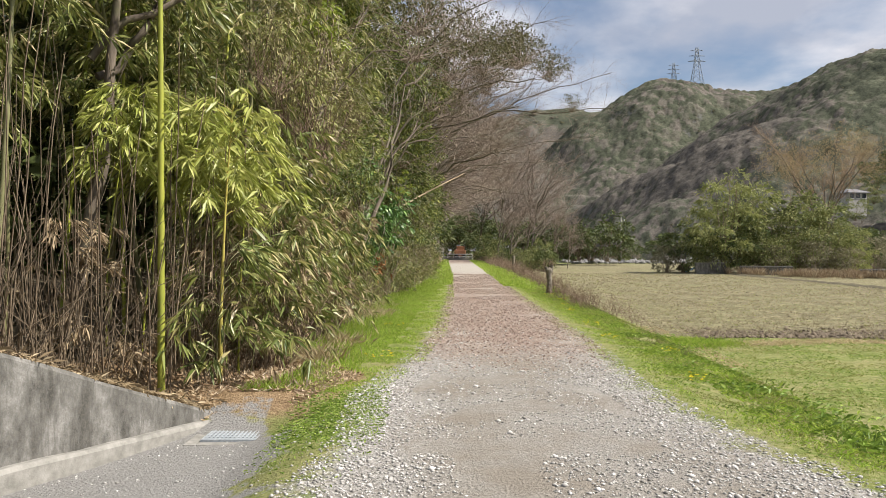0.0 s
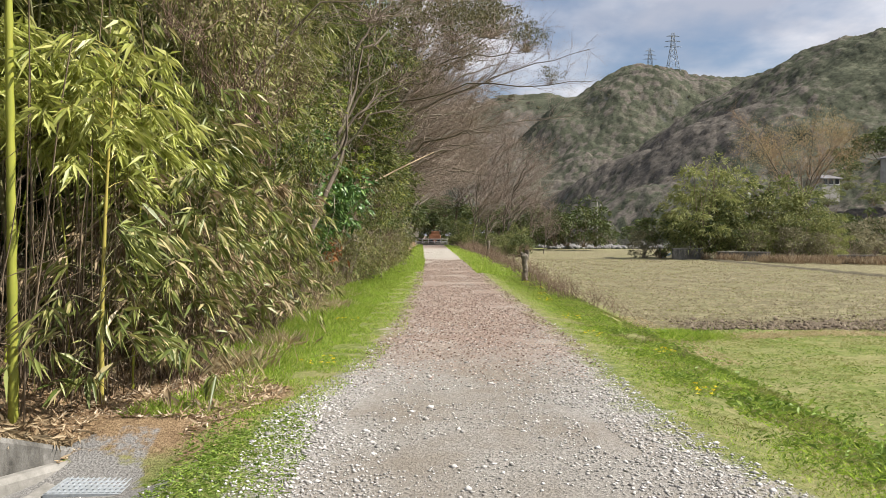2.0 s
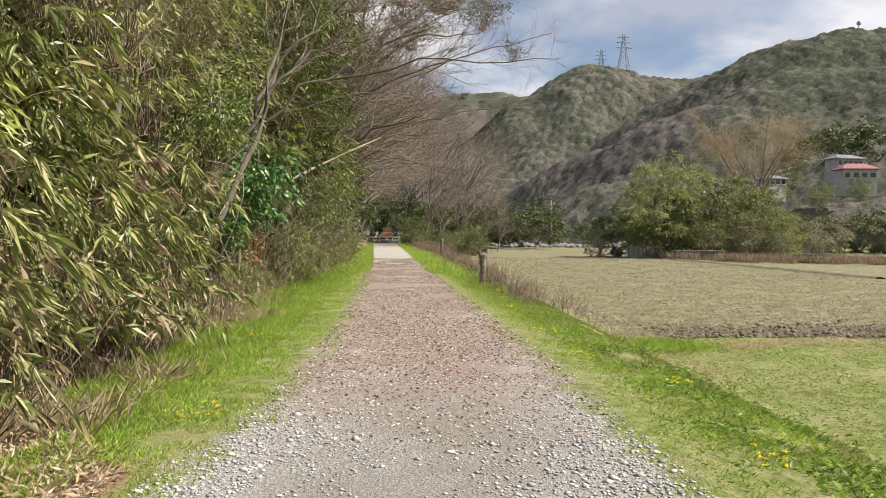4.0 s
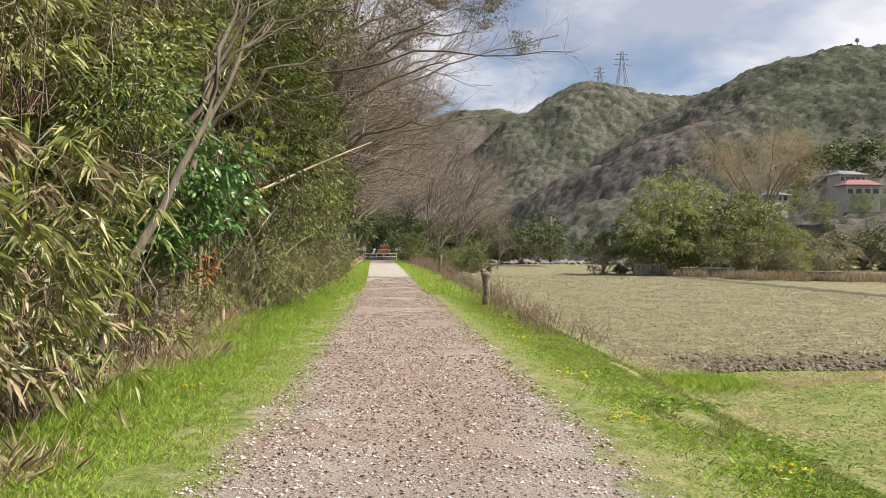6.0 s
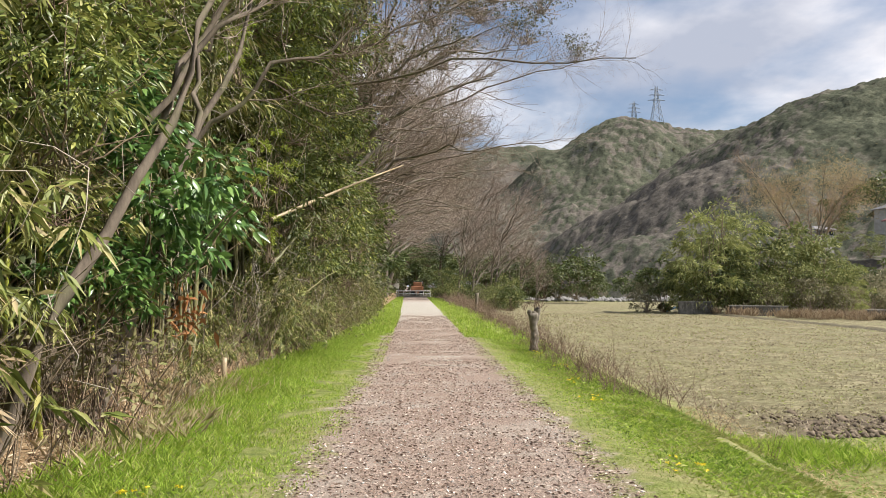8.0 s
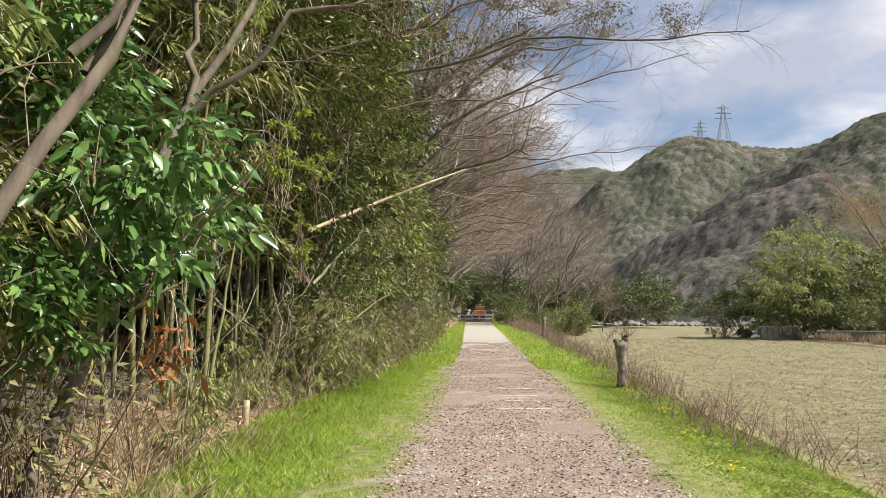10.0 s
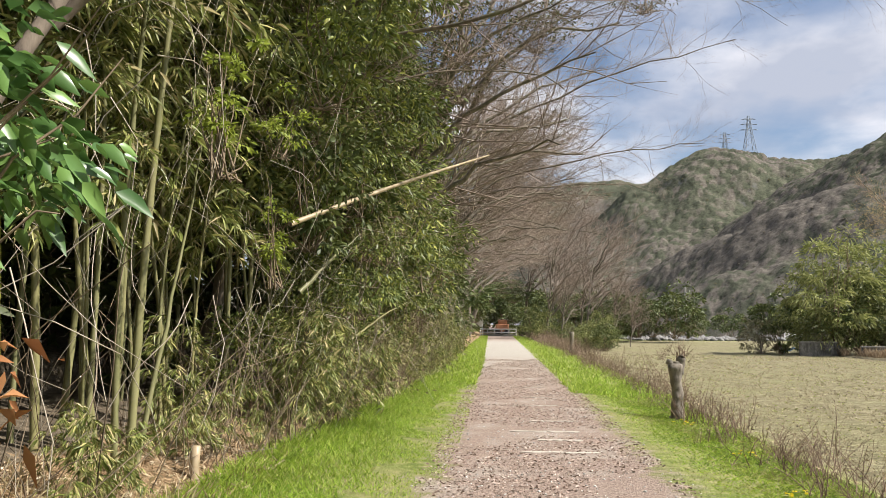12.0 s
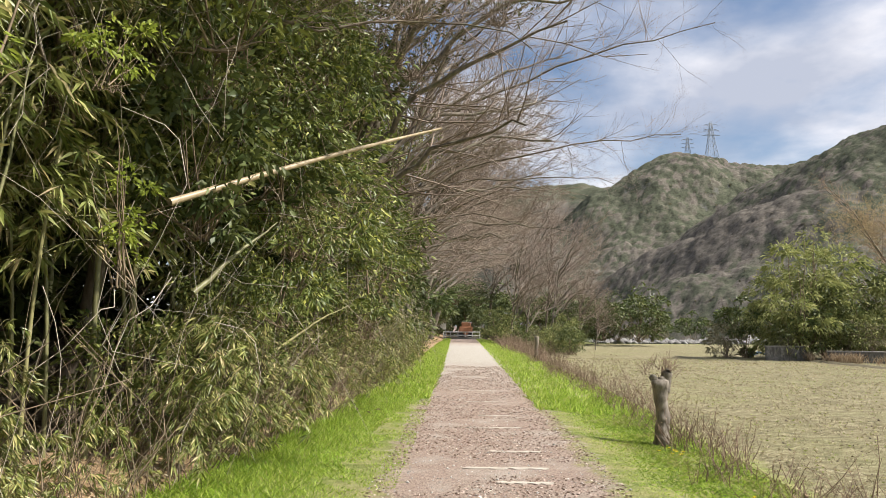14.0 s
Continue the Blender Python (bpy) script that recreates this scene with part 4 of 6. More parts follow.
tree_of_limbs("overhanging_tree", "grey tree with bare arching limbs over the track", (-2.2, 38, float(land(-2.2, 38))), (-1.0, 38, 8.5), 0.15, [
    ((-1.4, 38, 4.8), (8.0, 40, 7.6), 0.045, dict(NEARSPEC, twigs=30, reach=2.2)),
    ((-1.2, 38, 6.2), (8.8, 39, 10.8), 0.05, dict(NEARSPEC, twigs=30, reach=2.4)),
    ((-1.1, 38, 7.4), (5.5, 37, 11.5), 0.045, dict(NEARSPEC, twigs=22, reach=2.2)),
    ((-1.3, 38, 5.4), (6.2, 41, 6.2), 0.036, dict(NEARSPEC, twigs=24, reach=2.0)),
    ((-1.5, 38, 4.0), (4.4, 39, 4.4), 0.04, dict(NEARSPEC, twigs=20, reach=1.8))], M_BARK_DARK)
# forked trunks standing in the hedge
for foot, top, r, lb in (((-2.25, 17.3), (-1.3, 20.3, 6.0), 0.075, "slanting grey-brown trunk in the hedge"), ((-2.3, 15.3), (-0.9, 17.5, 5.4), 0.07, "mossy slanting trunk in the hedge"), ((-4.25, 8.6), (-3.7, 9.0, 6.5), 0.10, "smooth grey-brown forked trunk in the bamboo"), ((-2.9, 13.2), (-2.2, 14.5, 6.8), 0.06, "thin grey trunk in the hedge")):
    f3 = (foot[0], foot[1], float(land(*foot)))
    m = [f3[i] + (top[i] - f3[i]) * 0.55 for i in range(3)]
    tree_of_limbs("hedge_tree", lb, f3, top, r, [
        (m, (m[0] + 0.9, m[1] + 1.2, m[2] + 2.6), r * 0.55, dict(twigs=9, reach=1.2, levels=1, bow=0.2)),
        (m, (m[0] + 2.0, m[1] + 0.6, m[2] + 1.7), r * 0.5, dict(twigs=11, reach=1.2, levels=1, bow=0.4)),
        (top, (top[0] + 1.8, top[1] + 0.8, top[2] + 1.6), r * 0.4, dict(twigs=12, reach=1.3, levels=1, bow=0.3))], M_BARK_DARK, M_TWIG)
BARE_LEFT, BARE_RIGHT = [], []
for x, y, h, lx in ((-2.6, 34, 10, 0.7), (-2.4, 40, 10.5, 0.7), (-2.3, 46, 12, 0.7), (-2.4, 50, 12, 0.7), (-2.2, 54, 13, 0.65), (-2.3, 58, 13, 0.65), (-2.2, 62, 14, 0.65), (-1.8, 71, 14, 0.65), (-1.5, 80, 15, 0.6), (-1.2, 90, 15, 0.6)):
    twin = BARE_LEFT[int(y) % 3] if len(BARE_LEFT) == 3 else None
    if twin:
        copy_thing(twin, pose(x, y, float(land(x, y)), 0, 0, rng.uniform(-25, 25)) @ Matrix.Scale(h / 11, 4))
    else:
        BARE_LEFT.append(bare_tree(x, y, 11, (lx, -0.12), 10))
for x, y, h in ((6.5, 92, 13), (8.5, 97, 15), (11.5, 100, 13), (15.0, 103, 9), (17.5, 105, 6.5), (8, 106, 17), (12, 110, 15), (5.0, 110, 17)):
    if len(BARE_RIGHT) == 2:
        copy_thing(BARE_RIGHT[int(y) % 2], pose(x, y, float(land(x, y)), 0, 0, rng.uniform(-40, 40)) @ Matrix.Scale(h / 11, 4))
    else:
        BARE_RIGHT.append(bare_tree(x, y, 11, (0.3, -0.1), 10, radius=0.012))

# leafy crown over the track, among the twigs
LB_CROWN = "thin olive leaves in the crown over the track"
CROWN = [bush_meshes((1.2, 1.2, 0.8), 1500, 0.07, M_CROWN_LEAF, M_TWIG, stems=34, shell=0.1, clump=0.22, per=22)]
BUSH["crown"] = CROWN
for x, y, z, s in ((1.2, 23, 7.0, 1.0), (2.4, 24, 7.4, 1.0), (0.2, 22, 6.6, 1.1), (3.6, 25, 7.2, 0.7), (-0.4, 25, 6.2, 1.2), (1.4, 27, 7.6, 1.1), (0.2, 29, 6.6, 1.2), (2.8, 27, 8.2, 0.9), (4.3, 25, 6.2, 0.45), (-0.8, 19, 6.4, 1.2), (-0.6, 16, 6.2, 1.0), (0.0, 33, 7.0, 1.3), (2.0, 34, 8.6, 1.2), (3.0, 32, 9.5, 1.3), (4.6, 33, 9.2, 1.0), (1.2, 30, 9.4, 1.4), (0.2, 27, 8.6, 1.3), (2.6, 29.5, 8.8, 1.2), (-0.4, 21, 8.0, 1.3)):
    bush("crown", x, y, z, (s, s, s), LB_CROWN, "leafy_branch", "branch")

# dead bamboo caught slantwise in the trees
pole = thing("fallen_bamboo", "dead straw-coloured bamboo pole leaning out of the hedge", "bamboo pole")
a, b = np.array([-1.70, 23.95, 2.76]), np.array([0.76, 27.2, 4.34])
u = np.linspace(0, 1, 25)
piece("culm", tubes("culm", [(a + (b - a) * u[:, None] + np.array([0, 0, 0.03]) * np.sin(np.pi * u)[:, None], np.linspace(0.034, 0.014, 25) * (1 + 0.15 * (np.arange(25) % 3 == 0)))], M_CULM_DEAD, 8), pole)
for a, b, r in (((-1.9, 25.2, 1.95), (-1.25, 26.3, 2.9), 0.035), ((-2.6, 22.0, 0.2), (-2.3, 22.6, 3.6), 0.03), ((-2.0, 28.0, 0.9), (-1.0, 31.0, 2.0), 0.03)):
    pole = thing("fallen_bamboo", "grey dead bamboo stem leaning in the hedge", "bamboo pole")
    piece("culm", tubes("culm", [limb_line(a, b, r, 0.05, 14, 0.01)], M_CULM_OLD, 7), pole)
cut = thing("bamboo_stump", "cut dry bamboo stump at the hedge foot", "bamboo stump", at=(-2.15, 22.3, float(land(-2.15, 22.3))))
piece("culm", tubes("culm", [(np.array([[0, 0, -0.05], [0, 0, 0.15], [0.01, 0, 0.32], [0.01, 0, 0.325]]), [0.05, 0.048, 0.047, 0.0])], M_CULM_DEAD, 9), cut)

# dry stems and twigs that fill the hedge
sticks = []
for i in range(2600):
    y = rng.uniform(4, 46) if i % 3 else rng.uniform(6, 20)
    if 15.5 < y < 22.5 and i % 10 < 7:
        continue
    x = float(hedge(y)) - abs(rng.normal()) * 0.8 + 0.05 - 0.5 * (y < 8.6)
    z = float(land(x, y))
    h = rng.uniform(0.3, 2.6) if y > 8.2 else rng.uniform(0.4, 3.0)
    d = rng.normal(size=3) * [0.35, 0.45, 0] + [0.05, 0, 1]
    u = np.linspace(0, 1, 5)[:, None]
    p = np.array([x, y, z]) + unit(d) * h * u + rng.normal(size=(5, 3)) * 0.05 * u + np.array([0.25 * rng.normal(), 0.25 * rng.normal(), -0.3]) * h * u ** 2 * rng.random()
    sticks.append((p, np.linspace(1, 0.4, 5) * rng.uniform(0.003, 0.009)))
for i in range(240):
    y = rng.uniform(3, 14)
    x = float(hedge(y)) - 0.15 - abs(rng.normal()) * 0.9
    z = float(land(x, y))
    h = rng.uniform(1.6, 4.2)
    u = np.linspace(0, 1, 5)[:, None]
    p = np.array([x, y, z]) + np.array([rng.normal() * 0.06, rng.normal() * 0.1, 1]) * h * u + rng.normal(size=(5, 3)) * 0.03 * u
    sticks.append((p, np.linspace(1, 0.6, 5) * rng.uniform(0.006, 0.013)))
thing("dry_stems", "tangle of dry brown stems in the hedge", "undergrowth", kind="stuff", data=tubes("dry_stems", sticks, M_STEM, 3))
hang = []
for i in range(900):
    y = rng.uniform(12, 48)
    x = float(hedge(y)) + rng.uniform(-1.2, 0.6)
    z = rng.uniform(1.5, 7.0)
    u = np.linspace(0, 1, 6)[:, None]
    p = np.array([x, y, z]) + np.array([rng.normal() * 0.6, rng.normal() * 0.6, -rng.uniform(0.3, 1.8)]) * u + np.array([0.3, 0.0, 0.25]) * np.sin(np.pi * u) * rng.normal() + rng.normal(size=(6, 3)) * 0.03
    hang.append((p, np.linspace(1, 0.5, 6) * rng.uniform(0.002, 0.006)))
thing("hanging_vines", "thin leafless vines hanging in the hedge", "vines", kind="stuff", data=tubes("hanging_vines", hang, M_TWIG_PALE, 3))


def scattered_leaves(name, label, category, p, length, width, material, flatness=0.25, droop=0.0):
    d = rng.normal(size=p.shape) * [1, 1, flatness]
    L = length * (0.5 + 0.9 * rng.random(len(p)))
    thing(name, label, category, kind="stuff", data=leaf_mesh(name, p, d, L, L * width, material, droop))


def clumpy(x, y, scale, seed, cut):
    return np.array([noise.noise(Vector((a / scale, b / scale, seed))) for a, b in zip(x, y)]) > cut


def on_land(x, y, up=0.01):
    return np.stack([x, y, land(x, y) + up], 1)


y = rng.uniform(7.6, 13, 15000)
x = hedge(y) + 0.7 + 0.7 * np.clip(10.3 - y, 0, 1) - np.abs(rng.normal(size=15000)) * 0.9
ok = ~((y < 8.3) & (x < -2.75)) & ((y > 8.25) | (x < -2.42) | (x > -1.6)) & ((y > 7.85) | (x < -2.42)) & clumpy(x, y, 0.35, 31.0, -0.3)
scattered_leaves("leaf_litter", "dry tan bamboo leaves lying under the grove", "leaf litter", on_land(x[ok], y[ok], 0.02), 0.085, 0.19, M_DRY_PALE, 0.45)
y = rng.uniform(3, 8.2, 5000)
x = hedge(y) + 0.15 - np.abs(rng.normal(size=5000)) * 0.7
scattered_leaves("leaf_litter", "dry tan bamboo leaves above the concrete wall", "leaf litter", on_land(x, y, 0.03), 0.12, 0.17, M_DRY_LEAF, 0.35)
y = rng.uniform(3, 8.0, 3600)
x = wall_x(y) + 0.2 - np.abs(rng.normal(size=3600)) * 0.3
scattered_leaves("leaf_litter", "dry tan leaves drifted along the top of the wall", "leaf litter", np.stack([x, y, np.maximum(wall_top(y) + 0.015, land(x, y) + 0.015)], 1), 0.11, 0.17, M_DRY_LEAF, 0.35, 0.15)
y = rng.uniform(13, 45, 7000)
x = hedge(y) + 0.1 - np.abs(rng.normal(size=7000)) * 0.5
scattered_leaves("leaf_litter", "dry straw-coloured leaves at the hedge foot", "leaf litter", on_land(x, y, 0.015), 0.075, 0.2, M_STRAW, 0.25)
y = rng.uniform(15.5, 24, 9000)
x = hedge(y) + 0.35 - 1.7 * rng.random(9000)
scattered_leaves("leaf_litter", "pale dry leaves and straw on the bank under the hedge", "leaf litter", on_land(x, y, 0.02), 0.10, 0.16, M_DRY_PALE, 0.5)
for x, y, n, h, sx in ((-2.3, 19.4, 260, 0.34, 0.3), (-2.5, 20.6, 260, 0.3, 0.35), (-2.1, 20.2, 200, 0.26, 0.25), (-1.8, 17.5, 330, 0.34, 0.22), (-1.7, 18.4, 260, 0.3, 0.24), (-1.95, 16.6, 200, 0.32, 0.2), (-1.95, 21.0, 200, 0.3, 0.3), (-2.0, 10.6, 380, 0.4, 0.25), (-1.75, 12.4, 200, 0.35, 0.25)):
    px, py = x + rng.normal(size=n) * sx, y + rng.normal(size=n) * sx
    d = rng.normal(size=(n, 3)) * [0.45, 0.45, 0.2] + [0.1, 0, 1.0]
    L = h * rng.uniform(0.4, 1.2, n)
    thing("dry_grass_tuft", "tuft of dry straw-coloured grass at the hedge foot", "dry grass", kind="stuff", data=leaf_mesh("dry_grass_tuft", on_land(px, py, -0.02), d, L, 0.010, M_STRAW_PALE, 0.2))
p = np.array([-1.6, 18.2, 1.25]) + rng.normal(size=(70, 3)) * [0.12, 0.15, 0.16]
scattered_leaves("withered_leaves", "withered rust-brown leaves hanging from a broken twig", "leaves", p, 0.13, 0.35, M_RUST_LEAF, 1.0, 0.4)


# ---- concrete wall, kerb and drain ----
def box(bm, size, at=(0, 0, 0), turn=0.0, bevel=0.0):
    made = bmesh.ops.create_cube(bm, size=1.0, matrix=Matrix.Translation(at) @ Matrix.Rotation(turn, 4, "Z") @ Matrix.Diagonal((*size, 1)))
    if bevel:
        edges = {e for v in made["verts"] for e in v.link_edges}
        bmesh.ops.bevel(bm, geom=list(edges), offset=bevel, segments=2, affect="EDGES", profile=0.6)


def wall_strip(plan, tops, bottom, thick, steps=26):
    """A wall along a plan line with its top at the given heights, slightly worn."""
    bm = bmesh.new()
    plan, tops = np.array(plan, float), np.array(tops, float)
    s = np.concatenate([[0], np.cumsum(np.linalg.norm(np.diff(plan, axis=0), axis=1))])
    rows_ = []
    for w in np.linspace(0, s[-1], steps):
        x, y, z = np.interp(w, s, plan[:, 0]), np.interp(w, s, plan[:, 1]), np.interp(w, s, tops)
        d = np.array([np.interp(min(w + 0.05, s[-1]), s, plan[:, 0]) - np.interp(max(w - 0.05, 0), s, plan[:, 0]), np.interp(min(w + 0.05, s[-1]), s, plan[:, 1]) - np.interp(max(w - 0.05, 0), s, plan[:, 1])])
        d /= np.linalg.norm(d)
        n = np.array([d[1], -d[0]])
        j = rng.normal() * 0.004
        ring = [(0, bottom), (0.0, z - 0.03 + j), (0.025, z + j), (thick - 0.02, z + 0.005 + j), (thick, z - 0.03), (thick, bottom)]
        rows_.append([bm.verts.new((x - n[0] * o, y - n[1] * o, h)) for o, h in ring])
    for p, q in zip(rows_, rows_[1:]):
        for i in range(6):
            bm.faces.new((p[i], q[i], q[(i + 1) % 6], p[(i + 1) % 6]))
    bm.faces.new(rows_[0])
    bm.faces.new(rows_[-1][::-1])
    bmesh.ops.recalc_face_normals(bm, faces=bm.faces)
    return bm


WALL_PLAN = [(-2.55, 8.0), (-3.05, 6.95), (-3.55, 5.8), (-4.65, 3.2), (-5.5, 1.0)]
wall = thing("retaining_wall", "stained grey concrete wing wall with a sloping top", "wall")
part("wall_body", wall_strip(WALL_PLAN, [-0.14, 0.30, 0.80, 1.25, 1.3], -0.7, 0.24), M_CONCRETE, wall)
kerb = thing("kerb", "worn concrete kerb along the foot of the wall", "kerb")
part("kerb_body", wall_strip([(x + 0.17, y - 0.04) for x, y in WALL_PLAN], [-0.17, -0.12, -0.06, -0.04, -0.04], -0.6, 0.16), M_CONCRETE_PALE, kerb)
GX0, GY0, GZ0 = -2.02, 7.42, -0.235
drain = thing("drain", "concrete drain surround beside the asphalt", "drain", at=(GX0, GY0, GZ0))
for sx, sy, ox, oy in ((0.14, 1.0, 0.36, 0.05), (0.12, 0.9, -0.35, 0.0), (0.58, 0.10, 0.0, -0.40)):
    bm = bmesh.new()
    box(bm, (sx, sy, 0.2), (ox, oy, -0.09), 0, 0.012)
    part("edge", bm, M_CONCRETE_PALE, drain)
bm = bmesh.new()
box(bm, (0.62, 0.5, 0.02), (0.0, 0.58, -0.07))
part("dark_channel", bm, M_SOIL, drain)
grate = thing("grating", "galvanised steel drain grating set in concrete", "grating", at=(GX0, GY0, GZ0 + 0.012))
bm = bmesh.new()
for sx, sy, ox, oy in ((0.56, 0.02, 0, -0.33), (0.56, 0.02, 0, 0.33), (0.02, 0.66, -0.27, 0), (0.02, 0.66, 0.27, 0)):
    box(bm, (sx, sy, 0.03), (ox, oy, 0))
part("rim", bm, M_STEEL, grate)
bar_me = None
for i in range(9):
    bm = bmesh.new()
    box(bm, (0.52, 0.034, 0.02), (0, 0, 0.004), 0, 0.004)
    if bar_me is None:
        first_bar = part("bar", bm, M_STEEL, grate)
        bar_me, ob = first_bar.data, first_bar
    else:
        bm.free()
        ob = piece("bar", bar_me, grate)
    ob.location = (0, -0.28 + 0.07 * i, 0)
cross_me = None
for i in range(13):
    if cross_me is None:
        bm = bmesh.new()
        box(bm, (0.010, 0.64, 0.022), (0, 0, 0.008))
        first_bar = part("cross_bar", bm, M_STEEL, grate)
        cross_me, ob = first_bar.data, first_bar
    else:
        ob = piece("cross_bar", cross_me, grate)
    ob.location = (-0.24 + 0.04 * i, 0, 0)

# ---- track ----
sleepers = [(24.2, 0.95, 1.6), (25.15, 0.6, 1.7), (25.95, 1.0, 1.55), (27.1, 0.7, 1.75), (29.4, 0.9, 1.6), (31.0, 0.6, 1.7), (33.5, 0.9, 1.65), (36.2, 0.8, 1.6)]
for y, w, x in sleepers:
    ob = thing("sleeper", "worn pale wooden sleeper edge showing in the track", "sleeper", at=(x, y, 0.0), group="sleepers in the track")
    bm = bmesh.new()
    n = 14
    up, dn = [], []
    for i in range(n):
        xx = -w / 2 + w * i / (n - 1)
        k1, k2 = 0.05 + 0.02 * rng.normal(), 0.05 + 0.02 * rng.normal()
        if i in (0, n - 1):
            k1 = k2 = 0.012
        up.append((bm.verts.new((xx, -abs(k1), -0.02)), bm.verts.new((xx, -abs(k1) * 0.8, 0.012)), bm.verts.new((xx, abs(k2) * 0.8, 0.012)), bm.verts.new((xx, abs(k2), -0.02))))
    for p, q in zip(up, up[1:]):
        for i in range(3):
            bm.faces.new((p[i], q[i], q[i + 1], p[i + 1]))
    part("timber", bm, M_SLEEPER, ob)


def pebbles(name, label, p, size, material, flat=0.6):
    n = len(p)
    base = np.array([[1, 0, 0], [-1, 0, 0], [0, 1, 0], [0, -1, 0], [0, 0, 1], [0, 0, -1.0]])
    v = base[None] * (0.65 + 0.6 * rng.random((n, 6, 1))) + rng.normal(size=(n, 6, 3)) * 0.12
    v = v * size[:, None, None] * [1, 1, flat]
    a = rng.random(n) * 6.28
    ca, sa = np.cos(a)[:, None], np.sin(a)[:, None]
    v = np.stack([v[..., 0] * ca - v[..., 1] * sa, v[..., 0] * sa + v[..., 1] * ca, v[..., 2]], -1) + p[:, None]
    f = np.array([[0, 2, 4], [2, 1, 4], [1, 3, 4], [3, 0, 4], [2, 0, 5], [1, 2, 5], [3, 1, 5], [0, 3, 5]])
    thing(name, label, "stones", kind="stuff", data=mesh_np(name, v.reshape(-1, 3), (np.arange(n)[:, None, None] * 6 + f).reshape(-1, 3), material))


def across(n, y0, y1, lean=1.0, spill=0.15):
    """Random places on the track, thicker towards the near end."""
    y = y0 + (y1 - y0) * rng.random(n) ** lean
    l, r = path_left(y) - spill, path_right(y) + spill
    return l + (r - l) * rng.random(n), y


x, y = across(60000, 2.5, 15, 0.9, 0.2)
edge = np.minimum(x - path_left(y), path_right(y) - x)
keep = (rng.random(60000) < 0.22 + 0.78 * np.exp(-((edge - 0.25) / 0.5) ** 2) + 0.4 * (y < 5.8)) & (rng.random(60000) < np.clip((12.0 - y) / 3.0, 0.12, 1)) & (clumpy(x, y, 0.8, 4.0, -0.12) | (edge < 0.5))
x, y = x[keep], y[keep]
pebbles("gravel", "loose pale grey gravel on the track", on_land(x, y, 0.004), rng.gamma(2.2, 0.0034, len(x)) + 0.003, M_STONE, 0.5)
x, y = across(4500, 12, 45, 1.4)
pebbles("gravel", "scattered small stones on the brown track", on_land(x, y, 0.003), rng.gamma(3.0, 0.0024, len(x)) + 0.003, M_STONE)
x, y = rng.uniform(-3.4, -1.0, 900), rng.uniform(3.5, 7.1, 900)
pebbles("gravel", "loose grit on the asphalt", np.stack([x, y, land(x, y) + 0.003], 1), rng.gamma(2.0, 0.003, 900) + 0.003, M_STONE)
x, y = across(56000, 9.5, 48, 1.35, 0.1)
ok = clumpy(x, y, 1.4, 9.0, -0.3) & (rng.random(56000) < np.clip((y - 9.5) / 5, 0, 1))
x, y = x[ok], y[ok]
scattered_leaves("bark_chips", "reddish brown bark chips strewn over the track", "bark chips", on_land(x, y, 0.006), 0.034, 0.45, M_CHIP, 0.15)


# ---- grass ----
def grass(name, label, x, y, h, material, width=0.007, droop=0.25, lean=0.5):
    n = len(x)
    d = rng.normal(size=(n, 3)) * [lean, lean, 0.1] + [0, 0, 1]
    h = h * rng.uniform(0.5, 1.3, n)
    thing(name, label, "grass", kind="stuff", data=leaf_mesh(name, on_land(x, y, -0.01), d, h, width * (0.7 + 0.6 * rng.random(n)), material, droop, 0.3))


def strip(n, y0, y1, left, right, lean=1.6):
    y = y0 + (y1 - y0) * rng.random(n) ** lean
    return left(y) + (right(y) - left(y)) * rng.random(n), y


LG = "bright green grass on the verge beside the track"
x, y = strip(95000, 8.3, 34, lambda y: hedge(y) - 0.1, lambda y: path_left(y) + 0.15, 1.2)
t = (path_left(y) - x) / np.maximum(path_left(y) - hedge(y), 0.3)
keep = (rng.random(len(x)) < 0.5 + 1.2 * np.clip(t, 0, 1)) & (clumpy(x, y, 0.5, 1.0, -0.12) | (t > 0.35)) & ~((y < 11) & (t > 0.72))
x, y, t = x[keep], y[keep], t[keep]
grass("verge_grass", LG, x, y, 0.05 + 0.16 * np.clip(t, 0, 1) ** 1.2, M_GRASS, 0.008)
x, y = strip(16000, 34, 108, lambda y: hedge(y) - 0.1, lambda y: path_left(y) + 0.1, 1.4)
grass("verge_grass", LG, x, y, 0.22, M_GRASS, 0.022)
x, y = rng.normal(-0.95, 0.42, 14000), rng.normal(7.4, 0.75, 14000)
ok = (x < path_left(y) + 0.25) & (x > -1.6)
x, y = x[ok], y[ok]
grass("grass_patch", "low clover and grass patch beside the drain", x, y, 0.06, M_WEED, 0.012, 0.5, 1.0)
x, y = strip(66000, 4, 36, lambda y: path_right(y) - 0.05, lambda y: crest(y) + 0.4, 1.0)
t = (x - path_right(y)) / 1.0
keep = (rng.random(len(x)) < 0.15 + t) & (clumpy(x, y, 0.7, 21.0, -0.15) | (y > 16))
x, y, t = x[keep], y[keep], t[keep]
grass("verge_grass", LG, x, y, 0.035 + 0.065 * np.clip(t, 0, 1), M_GRASS, 0.008, 0.35, 0.8)
LR = "fresh green grass and weeds on the field bank"
x, y = strip(86000, 3.5, 32, lambda y: path_right(y) - 0.15, lambda y: crest(y) + 1.6, 1.25)
t = (x - path_right(y)) / 1.2
keep = (rng.random(len(x)) < 0.2 + 0.9 * np.clip(t, 0, 1)) & clumpy(x, y, 0.6, 3.0, -0.28)
x, y, t = x[keep], y[keep], t[keep]
